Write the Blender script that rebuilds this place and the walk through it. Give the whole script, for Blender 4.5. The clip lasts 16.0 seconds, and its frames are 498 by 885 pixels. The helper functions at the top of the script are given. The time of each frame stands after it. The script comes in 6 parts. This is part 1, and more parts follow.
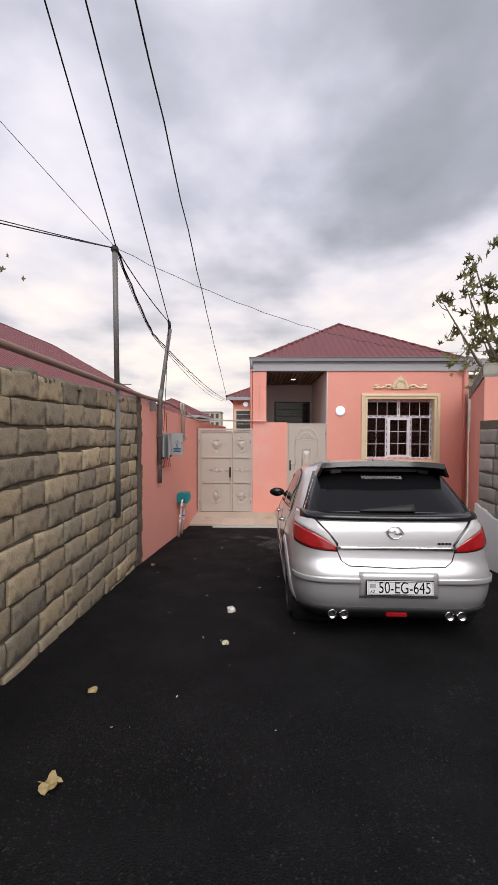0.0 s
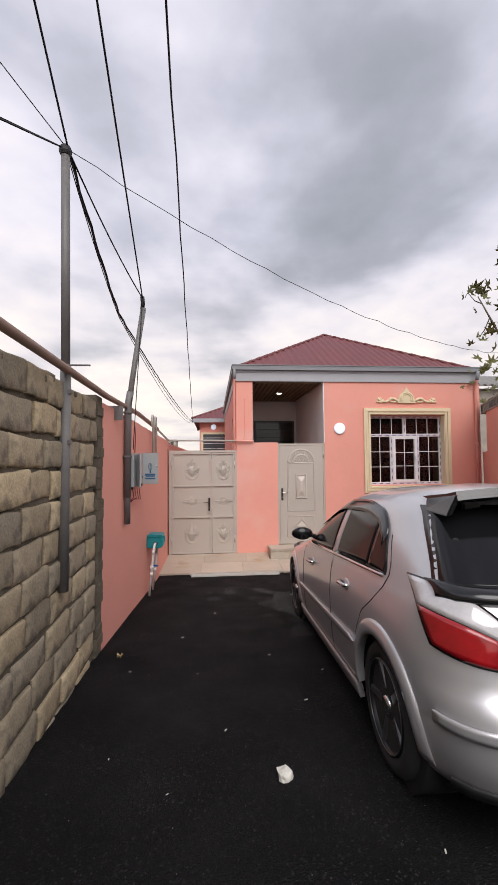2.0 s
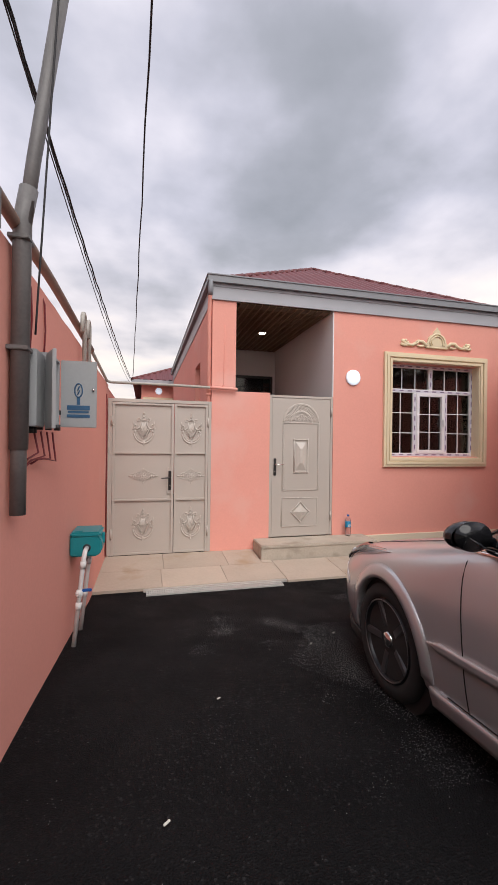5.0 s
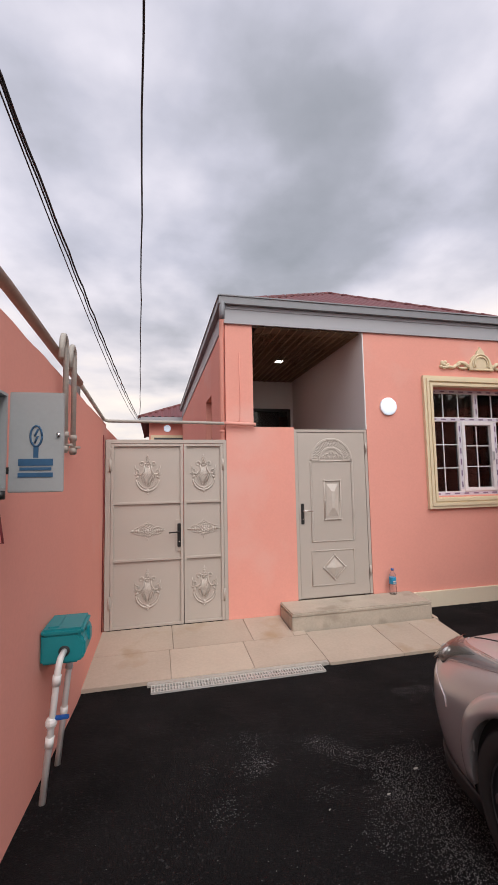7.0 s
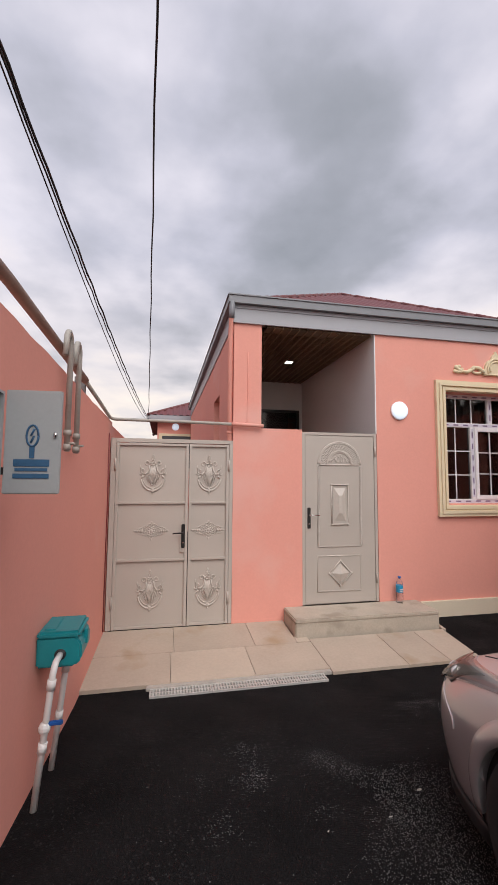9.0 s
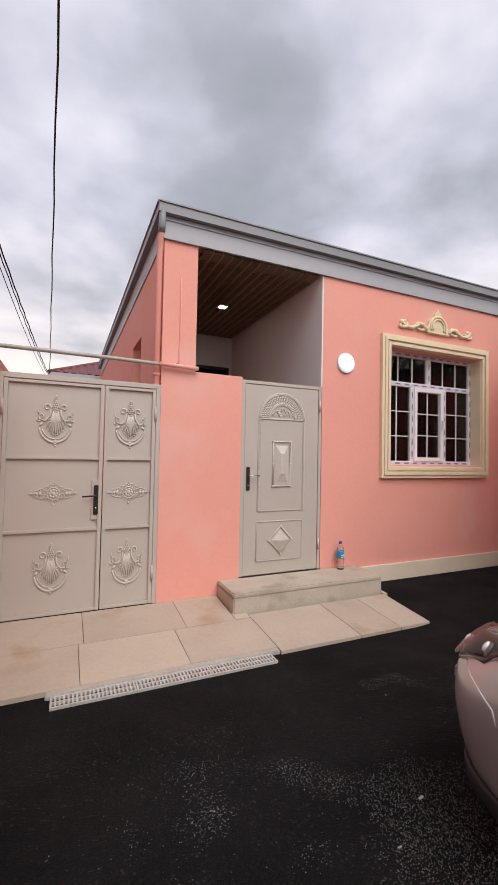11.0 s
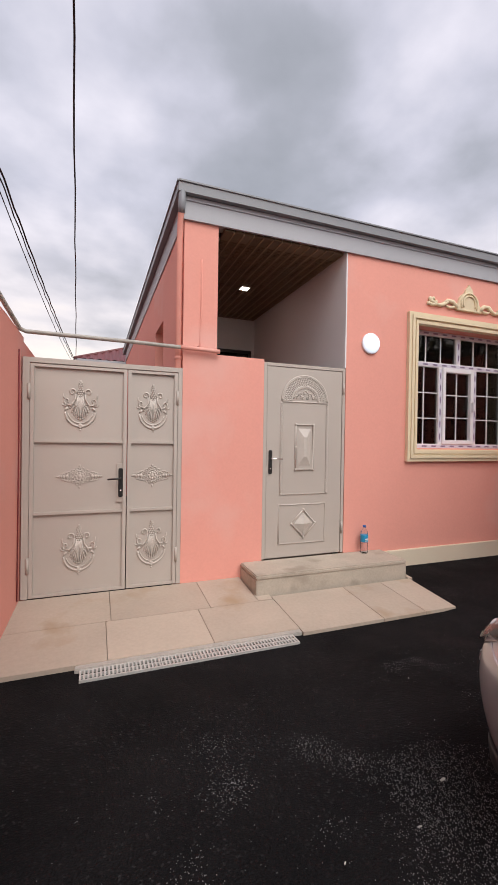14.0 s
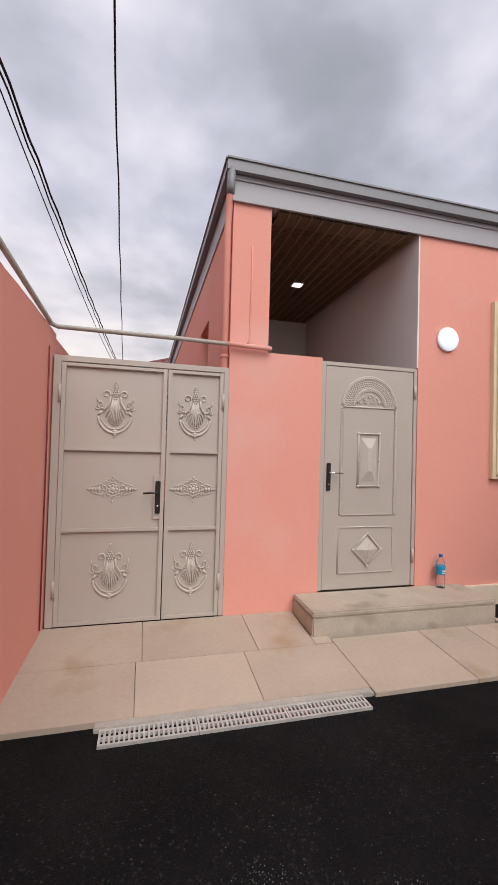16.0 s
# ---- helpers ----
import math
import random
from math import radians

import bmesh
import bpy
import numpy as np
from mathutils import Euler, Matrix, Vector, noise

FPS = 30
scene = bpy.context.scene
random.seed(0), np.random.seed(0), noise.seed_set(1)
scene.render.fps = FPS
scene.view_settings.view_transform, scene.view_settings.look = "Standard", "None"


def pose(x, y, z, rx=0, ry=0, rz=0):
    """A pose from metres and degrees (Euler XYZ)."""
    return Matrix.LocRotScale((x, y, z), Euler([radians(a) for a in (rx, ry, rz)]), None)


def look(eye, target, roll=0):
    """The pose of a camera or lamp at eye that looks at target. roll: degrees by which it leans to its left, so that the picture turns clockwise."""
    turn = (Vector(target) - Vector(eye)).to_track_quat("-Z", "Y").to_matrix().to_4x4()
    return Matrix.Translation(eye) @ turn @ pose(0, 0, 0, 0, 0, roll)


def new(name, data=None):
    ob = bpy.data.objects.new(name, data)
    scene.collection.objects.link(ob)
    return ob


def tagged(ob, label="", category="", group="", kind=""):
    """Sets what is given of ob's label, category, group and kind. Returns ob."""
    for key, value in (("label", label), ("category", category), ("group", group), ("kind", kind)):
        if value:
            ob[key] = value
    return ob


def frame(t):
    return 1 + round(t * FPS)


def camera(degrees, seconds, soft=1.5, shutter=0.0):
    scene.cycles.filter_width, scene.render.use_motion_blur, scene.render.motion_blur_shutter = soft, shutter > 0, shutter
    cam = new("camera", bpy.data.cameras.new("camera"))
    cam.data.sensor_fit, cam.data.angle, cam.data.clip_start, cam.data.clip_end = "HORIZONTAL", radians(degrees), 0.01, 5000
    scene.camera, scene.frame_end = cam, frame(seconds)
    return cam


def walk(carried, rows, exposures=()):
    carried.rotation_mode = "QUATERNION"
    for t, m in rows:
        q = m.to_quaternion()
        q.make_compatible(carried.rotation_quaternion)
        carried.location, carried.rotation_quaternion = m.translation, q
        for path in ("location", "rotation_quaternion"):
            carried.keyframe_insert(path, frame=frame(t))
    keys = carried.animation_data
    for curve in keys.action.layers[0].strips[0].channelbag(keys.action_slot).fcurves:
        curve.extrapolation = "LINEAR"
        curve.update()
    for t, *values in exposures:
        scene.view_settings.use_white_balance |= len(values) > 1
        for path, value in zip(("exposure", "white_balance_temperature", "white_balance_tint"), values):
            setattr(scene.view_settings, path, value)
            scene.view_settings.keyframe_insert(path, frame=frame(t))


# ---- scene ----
cam = camera(62.4, 16.0)
METRES, EYE, TILT, LEAN, TURN = 8.0, 1.5, 0.0, 0.0, 1.3
ROWS = [
    (0.0, 0.0, 0.0, 0.0, 0.0, -1.57, -0.15),
    (0.5, -0.0263, 0.0531, -0.0063, -1.84, -0.81, 0.42),
    (1.0, -0.0458, 0.1061, -0.0047, -3.7, 0.1, 0.76),
    (1.5, -0.0679, 0.1639, -0.0102, -5.27, 1.17, 0.69),
    (2.0, -0.0726, 0.2272, -0.0156, -6.35, 2.37, 0.48),
    (2.5, -0.0807, 0.2925, -0.0247, -7.54, 2.83, 0.36),
    (3.0, -0.0832, 0.3602, -0.0426, -9.22, 2.03, -0.0),
    (3.5, -0.0862, 0.4202, -0.0458, -11.06, 0.83, -0.52),
    (6.0, -0.1264, 0.6456, -0.0703, -16.63, -0.0, -0.47),
    (6.5, -0.1092, 0.6715, -0.0649, -15.15, 2.15, 0.28),
    (7.0, -0.104, 0.6702, -0.0469, -14.08, 4.77, 1.07),
    (7.5, -0.106, 0.6622, -0.0409, -12.66, 5.97, 1.5),
    (8.0, -0.1046, 0.6601, -0.0412, -11.43, 5.72, 1.13),
    (8.5, -0.1027, 0.6651, -0.0399, -11.57, 5.28, 0.43),
    (9.0, -0.0997, 0.6782, -0.0436, -13.0, 4.74, -0.44),
    (9.5, -0.1009, 0.6974, -0.0485, -16.21, 4.08, -1.55),
    (10.0, -0.1039, 0.7386, -0.0569, -21.21, 3.84, -1.95),
    (12.5, -0.0949, 0.7876, -0.0845, -26.32, -0.74, -1.33),
    (13.0, -0.1045, 0.7755, -0.0785, -24.26, -0.24, -0.72),
    (13.5, -0.1044, 0.7717, -0.0745, -22.72, 0.14, -0.53),
    (14.0, -0.0967, 0.778, -0.0752, -21.84, -0.46, -0.87),
    (14.5, -0.0798, 0.7973, -0.0818, -21.24, -0.73, -1.27),
    (15.0, -0.0731, 0.814, -0.079, -20.26, -0.12, -1.51),
    (15.5, -0.0793, 0.8414, -0.0839, -18.53, 0.66, -1.65),
    (16.0, -0.0828, 0.8446, -0.0786, -15.73, 1.24, -1.54),
]
walk(cam, [(t, pose(0, 0, EYE, TILT, LEAN, TURN) @ pose(METRES * x, METRES * y, METRES * z, 90 + pitch, roll, yaw)) for t, x, y, z, yaw, pitch, roll in ROWS],
     exposures=((0.0, 0.34), (3.5, 0.38), (6.5, 0.36), (7.5, 0.27), (9.0, 0.26), (10.0, 0.32), (12.5, 0.45), (13.5, 0.43), (15.5, 0.32), (16.0, 0.32)))


# ---- world and light ----
def build_world():
    world = bpy.data.worlds.new("overcast_sky")
    scene.world = world
    world.use_nodes = True
    nt = world.node_tree
    nt.nodes.clear()
    N, L = nt.nodes.new, nt.links.new
    out, bg = N("ShaderNodeOutputWorld"), N("ShaderNodeBackground")
    sky = N("ShaderNodeTexSky")
    sky.sky_type, sky.sun_disc = "NISHITA", False
    sky.sun_elevation, sky.sun_rotation = radians(48), radians(171)
    dim = N("ShaderNodeMix"); dim.data_type, dim.blend_type = "RGBA", "MULTIPLY"
    dim.inputs[0].default_value = 1.0
    dim.inputs[7].default_value = (0.1, 0.1, 0.1, 1)
    L(sky.outputs[0], dim.inputs[6])
    co = N("ShaderNodeTexCoord")
    sep = N("ShaderNodeSeparateXYZ"); L(co.outputs["Generated"], sep.inputs[0])
    zz = N("ShaderNodeMath"); zz.operation = "MAXIMUM"; L(sep.outputs[2], zz.inputs[0]); zz.inputs[1].default_value = 0.0
    za = N("ShaderNodeMath"); za.operation = "ADD"; L(zz.outputs[0], za.inputs[0]); za.inputs[1].default_value = 0.22
    dx = N("ShaderNodeMath"); dx.operation = "DIVIDE"; L(sep.outputs[0], dx.inputs[0]); L(za.outputs[0], dx.inputs[1])
    dy = N("ShaderNodeMath"); dy.operation = "DIVIDE"; L(sep.outputs[1], dy.inputs[0]); L(za.outputs[0], dy.inputs[1])
    com = N("ShaderNodeCombineXYZ"); L(dx.outputs[0], com.inputs[0]); L(dy.outputs[0], com.inputs[1])
    shift = N("ShaderNodeMapping"); L(com.outputs[0], shift.inputs[0])
    shift.inputs["Location"].default_value = SKY_SHIFT
    big = N("ShaderNodeTexNoise"); L(shift.outputs[0], big.inputs["Vector"])
    big.inputs["Scale"].default_value, big.inputs["Detail"].default_value = 1.05, 4.0
    big.inputs["Roughness"].default_value, big.inputs["Distortion"].default_value = 0.45, 0.5
    fine = N("ShaderNodeTexNoise"); L(shift.outputs[0], fine.inputs["Vector"])
    fine.inputs["Scale"].default_value, fine.inputs["Detail"].default_value = 2.6, 6.0
    mixn = N("ShaderNodeMix"); mixn.data_type = "FLOAT"
    mixn.inputs[0].default_value = 0.36
    L(big.outputs[0], mixn.inputs[2]); L(fine.outputs[0], mixn.inputs[3])
    # thinner cloud low down lets more light through than the deck overhead
    low = N("ShaderNodeMapRange"); L(sep.outputs[2], low.inputs[0])
    low.inputs[1].default_value, low.inputs[2].default_value = 0.1, 0.75
    low.inputs[3].default_value, low.inputs[4].default_value = 0.07, -0.05
    tot = N("ShaderNodeMath"); tot.operation = "ADD"; L(mixn.outputs[0], tot.inputs[0]); L(low.outputs[0], tot.inputs[1])
    ramp = N("ShaderNodeValToRGB"); L(tot.outputs[0], ramp.inputs[0])
    e = ramp.color_ramp.elements
    e[0].position, e[0].color = 0.29, (0.27, 0.285, 0.32, 1)
    e[1].position, e[1].color = 0.64, (0.93, 0.86, 0.86, 1)
    for p, c in ((0.385, (0.37, 0.38, 0.435, 1)), (0.455, (0.52, 0.52, 0.605, 1)), (0.535, (0.73, 0.705, 0.785, 1))):
        n = e.new(p); n.color = c
    # the thin cloud near the horizon is creamy, the deck above cool
    haze = N("ShaderNodeMapRange"); L(sep.outputs[2], haze.inputs[0])
    haze.inputs[1].default_value, haze.inputs[2].default_value = 0.12, 0.48
    haze.inputs[3].default_value, haze.inputs[4].default_value = 1.0, 0.0
    cream = N("ShaderNodeMix"); cream.data_type, cream.blend_type = "RGBA", "MULTIPLY"
    L(haze.outputs[0], cream.inputs[0]); L(ramp.outputs[0], cream.inputs[6]); cream.inputs[7].default_value = (1.03, 0.98, 0.86, 1)
    mix = N("ShaderNodeMix"); mix.data_type = "RGBA"
    mix.inputs[0].default_value = 0.94
    L(dim.outputs[2], mix.inputs[6]); L(cream.outputs[2], mix.inputs[7])
    L(mix.outputs[2], bg.inputs[0])
    bg.inputs[1].default_value = SKY_STRENGTH
    L(bg.outputs[0], out.inputs[0])


SKY_SHIFT, SKY_STRENGTH = (0.55, 0.2, 0.0), 0.98
build_world()
sun_data = bpy.data.lights.new("sun", "SUN")
sun_data.energy, sun_data.angle, sun_data.color = 2.0, radians(50), (1.0, 0.96, 0.92)
sun = new("sun", sun_data)
sun.matrix_world = look((0, 0, 0), (-0.10, 0.64, -0.74))


# ---- materials ----
def mat(name, color, rough=0.6, metal=0.0, vary=0.12, scale=3.0, fine=60.0, bump=0.15, dist=0.004, coat=0.0, stain=None, stain_at=0.62, island=0.0, spec=0.5, alt=None):
    """Painted or mineral surface with variation at two scales and a fine relief. stain: colour of irregular patches."""
    m = bpy.data.materials.new(name)
    m.use_nodes = True
    nt = m.node_tree
    N, L = nt.nodes.new, nt.links.new
    b = nt.nodes["Principled BSDF"]
    b.inputs["Metallic"].default_value = metal
    b.inputs["Coat Weight"].default_value = coat
    b.inputs["Coat Roughness"].default_value = 0.06
    b.inputs["Specular IOR Level"].default_value = spec
    co = N("ShaderNodeTexCoord")
    a, f = N("ShaderNodeTexNoise"), N("ShaderNodeTexNoise")
    for n, s, d in ((a, scale, 5.0), (f, fine, 3.0)):
        L(co.outputs["Object"], n.inputs["Vector"])
        n.inputs["Scale"].default_value, n.inputs["Detail"].default_value = s, d
    mix = N("ShaderNodeMix"); mix.data_type = "FLOAT"; mix.inputs[0].default_value = 0.4
    L(a.outputs[0], mix.inputs[2]); L(f.outputs[0], mix.inputs[3])
    ramp = N("ShaderNodeValToRGB"); L(mix.outputs[0], ramp.inputs[0])
    e = ramp.color_ramp.elements
    e[0].position, e[1].position = 0.3, 0.7
    e[0].color = (*[c * (1 - vary) for c in color], 1)
    e[1].color = (*[min(1, c * (1 + vary)) for c in color], 1)
    col = ramp.outputs[0]
    if stain:
        st = N("ShaderNodeTexNoise"); L(co.outputs["Object"], st.inputs["Vector"])
        st.inputs["Scale"].default_value, st.inputs["Detail"].default_value = scale * 0.7, 7.0
        r2 = N("ShaderNodeValToRGB"); L(st.outputs[0], r2.inputs[0])
        r2.color_ramp.elements[0].position, r2.color_ramp.elements[1].position = stain_at, stain_at + 0.12
        sm = N("ShaderNodeMix"); sm.data_type = "RGBA"
        L(r2.outputs[0], sm.inputs[0]); L(col, sm.inputs[6]); sm.inputs[7].default_value = (*stain, 1)
        col = sm.outputs[2]
    if island:
        oi = N("ShaderNodeObjectInfo"); gi = N("ShaderNodeNewGeometry")
        ad = N("ShaderNodeMath"); ad.operation = "ADD"; L(oi.outputs["Random"], ad.inputs[0]); L(gi.outputs["Random Per Island"], ad.inputs[1])
        fr = N("ShaderNodeMath"); fr.operation = "FRACT"; L(ad.outputs[0], fr.inputs[0])
        mr = N("ShaderNodeMapRange"); L(fr.outputs[0], mr.inputs[0])
        mr.inputs[3].default_value, mr.inputs[4].default_value = 1 - island, 1 + island
        if alt:
            wide = N("ShaderNodeMath"); wide.operation = "MULTIPLY"; L(fr.outputs[0], wide.inputs[0]); wide.inputs[1].default_value = 7.3
            again = N("ShaderNodeMath"); again.operation = "FRACT"; L(wide.outputs[0], again.inputs[0])
            am = N("ShaderNodeMix"); am.data_type, am.blend_type = "RGBA", "MULTIPLY"
            L(again.outputs[0], am.inputs[0]); L(col, am.inputs[6]); am.inputs[7].default_value = (*alt, 1)
            col = am.outputs[2]
        hs = N("ShaderNodeHueSaturation"); L(col, hs.inputs["Color"]); L(mr.outputs[0], hs.inputs["Value"])
        col = hs.outputs[0]
    L(col, b.inputs["Base Color"])
    rr = N("ShaderNodeMapRange"); L(mix.outputs[0], rr.inputs[0])
    rr.inputs[3].default_value, rr.inputs[4].default_value = max(0.02, rough - 0.08), min(1, rough + 0.08)
    L(rr.outputs[0], b.inputs["Roughness"])
    if bump:
        bp = N("ShaderNodeBump"); L(mix.outputs[0], bp.inputs["Height"])
        bp.inputs["Strength"].default_value, bp.inputs["Distance"].default_value = bump, dist
        L(bp.outputs[0], b.inputs["Normal"])
    return m


def glow(name, color, strength):
    m = mat(name, color, 0.4, vary=0.0, bump=0)
    b = m.node_tree.nodes["Principled BSDF"]
    b.inputs["Emission Color"].default_value = (*color, 1)
    b.inputs["Emission Strength"].default_value = strength
    return m


def glass(name, tint, rough=0.02, ior=1.5):
    m = bpy.data.materials.new(name)
    m.use_nodes = True
    nt = m.node_tree
    nt.nodes.clear()
    N, L = nt.nodes.new, nt.links.new
    out, mix, tr, gl, fr = (N(k) for k in ("ShaderNodeOutputMaterial", "ShaderNodeMixShader", "ShaderNodeBsdfTransparent", "ShaderNodeBsdfGlossy", "ShaderNodeFresnel"))
    tr.inputs[0].default_value = (*tint, 1)
    gl.inputs["Roughness"].default_value = rough
    fr.inputs[0].default_value = ior
    L(fr.outputs[0], mix.inputs[0]); L(tr.outputs[0], mix.inputs[1]); L(gl.outputs[0], mix.inputs[2]); L(mix.outputs[0], out.inputs[0])
    return m


def asphalt():
    """Fresh bitumen with grains of aggregate, a few of them bare."""
    m = bpy.data.materials.new("asphalt")
    m.use_nodes = True
    nt = m.node_tree
    N, L = nt.nodes.new, nt.links.new
    b = nt.nodes["Principled BSDF"]
    b.inputs["Specular IOR Level"].default_value = 0.12
    co = N("ShaderNodeTexCoord")

    def noise_of(scale, detail, rough=0.5):
        t = N("ShaderNodeTexNoise"); L(co.outputs["Object"], t.inputs["Vector"])
        t.inputs["Scale"].default_value, t.inputs["Detail"].default_value, t.inputs["Roughness"].default_value = scale, detail, rough
        return t.outputs[0]

    def span(src, a, z, lo, hi):
        r = N("ShaderNodeMapRange"); L(src, r.inputs[0])
        for k, v in enumerate((a, z, lo, hi)):
            r.inputs[k + 1].default_value = v
        return r.outputs[0]

    def op(kind, x, y):
        t = N("ShaderNodeMath"); t.operation = kind
        for k, v in enumerate((x, y)):
            if isinstance(v, float):
                t.inputs[k].default_value = v
            else:
                L(v, t.inputs[k])
        return t.outputs[0]

    grain = N("ShaderNodeTexVoronoi"); L(co.outputs["Object"], grain.inputs["Vector"]); grain.inputs["Scale"].default_value = 115.0
    one = N("ShaderNodeSeparateColor"); L(grain.outputs["Color"], one.inputs[0])
    amount = op("MULTIPLY", span(one.outputs[1], 0.90, 1.0, 0.0, 0.4), span(noise_of(2.0, 4.0), 0.4, 0.7, 0.2, 1.0))
    base = N("ShaderNodeValToRGB"); L(noise_of(1.7, 6.0), base.inputs[0])
    base.color_ramp.elements[0].position, base.color_ramp.elements[0].color = 0.3, (0.0052, 0.0050, 0.0057, 1)
    base.color_ramp.elements[1].position, base.color_ramp.elements[1].color = 0.75, (0.0112, 0.0107, 0.0117, 1)
    mix = N("ShaderNodeMix"); mix.data_type = "RGBA"
    L(amount, mix.inputs[0]); L(base.outputs[0], mix.inputs[6]); mix.inputs[7].default_value = (0.10, 0.096, 0.098, 1)
    L(mix.outputs[2], b.inputs["Base Color"])
    L(span(noise_of(3.0, 5.0), 0.3, 0.7, 0.72, 0.95), b.inputs["Roughness"])
    bp = N("ShaderNodeBump"); L(op("ADD", grain.outputs["Distance"], op("MULTIPLY", noise_of(60.0, 3.0), 0.6)), bp.inputs["Height"])
    bp.inputs["Strength"].default_value, bp.inputs["Distance"].default_value = 0.9, 0.008
    L(bp.outputs[0], b.inputs["Normal"])
    return m


PINK = (0.78, 0.355, 0.287)
ASPHALT = asphalt()
PLASTER = mat("pink_plaster", PINK, 0.85, vary=0.045, scale=0.9, fine=45, bump=0.25, stain=(0.77, 0.42, 0.36), stain_at=0.58, spec=0.2)
WHITE_WALL = mat("white_plaster", (0.78, 0.78, 0.77), 0.85, vary=0.03, scale=1.5, bump=0.15, spec=0.2)
STONE = mat("limestone", (0.46, 0.37, 0.24), 0.92, vary=0.32, scale=9, fine=75, bump=0.8, dist=0.012, stain=(0.23, 0.19, 0.14), stain_at=0.56, island=0.14, spec=0.2, alt=(0.60, 0.64, 0.74))
MORTAR = mat("mortar", (0.15, 0.13, 0.10), 0.95, vary=0.3, scale=7, fine=60, bump=1.0, dist=0.02, spec=0.15)
GREY_BLOCK = mat("grey_block", (0.34, 0.315, 0.28), 0.92, vary=0.25, scale=5, fine=60, bump=0.8, dist=0.01, island=0.2, spec=0.2)
SLAB = mat("limestone_slab", (0.46, 0.38, 0.305), 0.75, vary=0.10, scale=2.2, fine=40, bump=0.2, stain=(0.38, 0.275, 0.175), stain_at=0.58, island=0.08)
CONCRETE = mat("concrete", (0.42, 0.39, 0.35), 0.9, vary=0.2, scale=5, fine=60, bump=0.5)
STEP = mat("step_stone", (0.46, 0.40, 0.325), 0.8, vary=0.15, scale=4, fine=50, bump=0.35, stain=(0.33, 0.28, 0.22), stain_at=0.56)
PLINTH = mat("beige_plinth", (0.72, 0.63, 0.48), 0.8, vary=0.05, scale=2, bump=0.15)
MOULD = mat("cream_moulding", (0.74, 0.63, 0.43), 0.75, vary=0.05, scale=4, fine=70, bump=0.2)
GATE = mat("cream_gate_paint", (0.475, 0.425, 0.375), 0.42, vary=0.05, scale=1.6, fine=120, bump=0.06, stain=(0.42, 0.37, 0.31), stain_at=0.64)
GATE_RELIEF = mat("cream_cast_metal", (0.54, 0.49, 0.435), 0.34, vary=0.08, scale=30, fine=150, bump=0.1)
ROOF = mat("maroon_sheet", (0.155, 0.043, 0.046), 0.5, vary=0.14, scale=2, fine=30, bump=0.1)
ROOF_CAP = mat("maroon_cap", (0.15, 0.04, 0.04), 0.5, vary=0.12, scale=5, bump=0.1)
GUTTER = mat("grey_gutter", (0.225, 0.232, 0.25), 0.45, vary=0.06, scale=2, bump=0.05)
FASCIA = mat("pale_grey_fascia", (0.37, 0.375, 0.40), 0.5, vary=0.04, scale=2, bump=0.05)
SHEET_GREY = mat("grey_asbestos_sheet", (0.26, 0.25, 0.24), 0.9, vary=0.2, scale=4, bump=0.4)
PIPE = mat("grey_pipe", (0.15, 0.143, 0.14), 0.5, vary=0.2, scale=8, fine=70, bump=0.2)
PIPE_RUST = mat("brown_gas_pipe", (0.26, 0.17, 0.13), 0.55, vary=0.2, scale=8, fine=70, bump=0.25)
PIPE_LIGHT = mat("pale_grey_pipe", (0.40, 0.37, 0.33), 0.55, vary=0.15, scale=10, bump=0.2)
CABLE = mat("black_cable", (0.018, 0.018, 0.02), 0.6, vary=0.2, scale=20, bump=0)
RED_CABLE = mat("red_cable", (0.20, 0.022, 0.026), 0.5, vary=0.1, scale=20, bump=0)
WOOD_EDGE = mat("pale_plank_edge", (0.33, 0.24, 0.14), 0.5, vary=0.15, scale=9, bump=0.1)
WOOD = mat("brown_ceiling_plank", (0.17, 0.112, 0.062), 0.45, vary=0.3, scale=9, fine=60, bump=0.2, island=0.15)
PVC = mat("white_pvc", (0.80, 0.79, 0.80), 0.35, vary=0.02, scale=5, bump=0.03)
FILM = mat("printed_film", (0.66, 0.64, 0.72), 0.35, vary=0.05, scale=30, bump=0.05)
FILM_INK = mat("film_ink", (0.20, 0.15, 0.24), 0.4, vary=0.2, scale=60, bump=0)
PANE = glass("window_pane", (0.55, 0.55, 0.55))
# dimness of the rooms is put into this dark brown
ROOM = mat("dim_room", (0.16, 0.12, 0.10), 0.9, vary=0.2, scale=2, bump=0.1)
CURTAIN = mat("dark_curtain", (0.10, 0.055, 0.045), 0.9, vary=0.25, scale=6, fine=80, bump=0.3)
BLACK_METAL = mat("black_handle", (0.02, 0.018, 0.017), 0.35, vary=0.2, scale=20, bump=0.05)
CHROME = mat("chrome", (0.75, 0.74, 0.73), 0.12, 1.0, vary=0.04, scale=10, bump=0)
TEAL = mat("teal_plastic", (0.01, 0.24, 0.27), 0.38, vary=0.08, scale=8, bump=0.06)
WHITE_PIPE = mat("white_plastic_pipe", (0.76, 0.75, 0.73), 0.4, vary=0.06, scale=10, bump=0.05)
BLUE = mat("blue_plastic", (0.02, 0.10, 0.36), 0.35, vary=0.1, scale=10, bump=0.05)
BOX_GREY = mat("grey_enclosure", (0.37, 0.38, 0.385), 0.4, vary=0.05, scale=5, bump=0.05)
DARK = mat("dark_inside", (0.03, 0.03, 0.032), 0.7, vary=0.2, scale=10, bump=0.1)
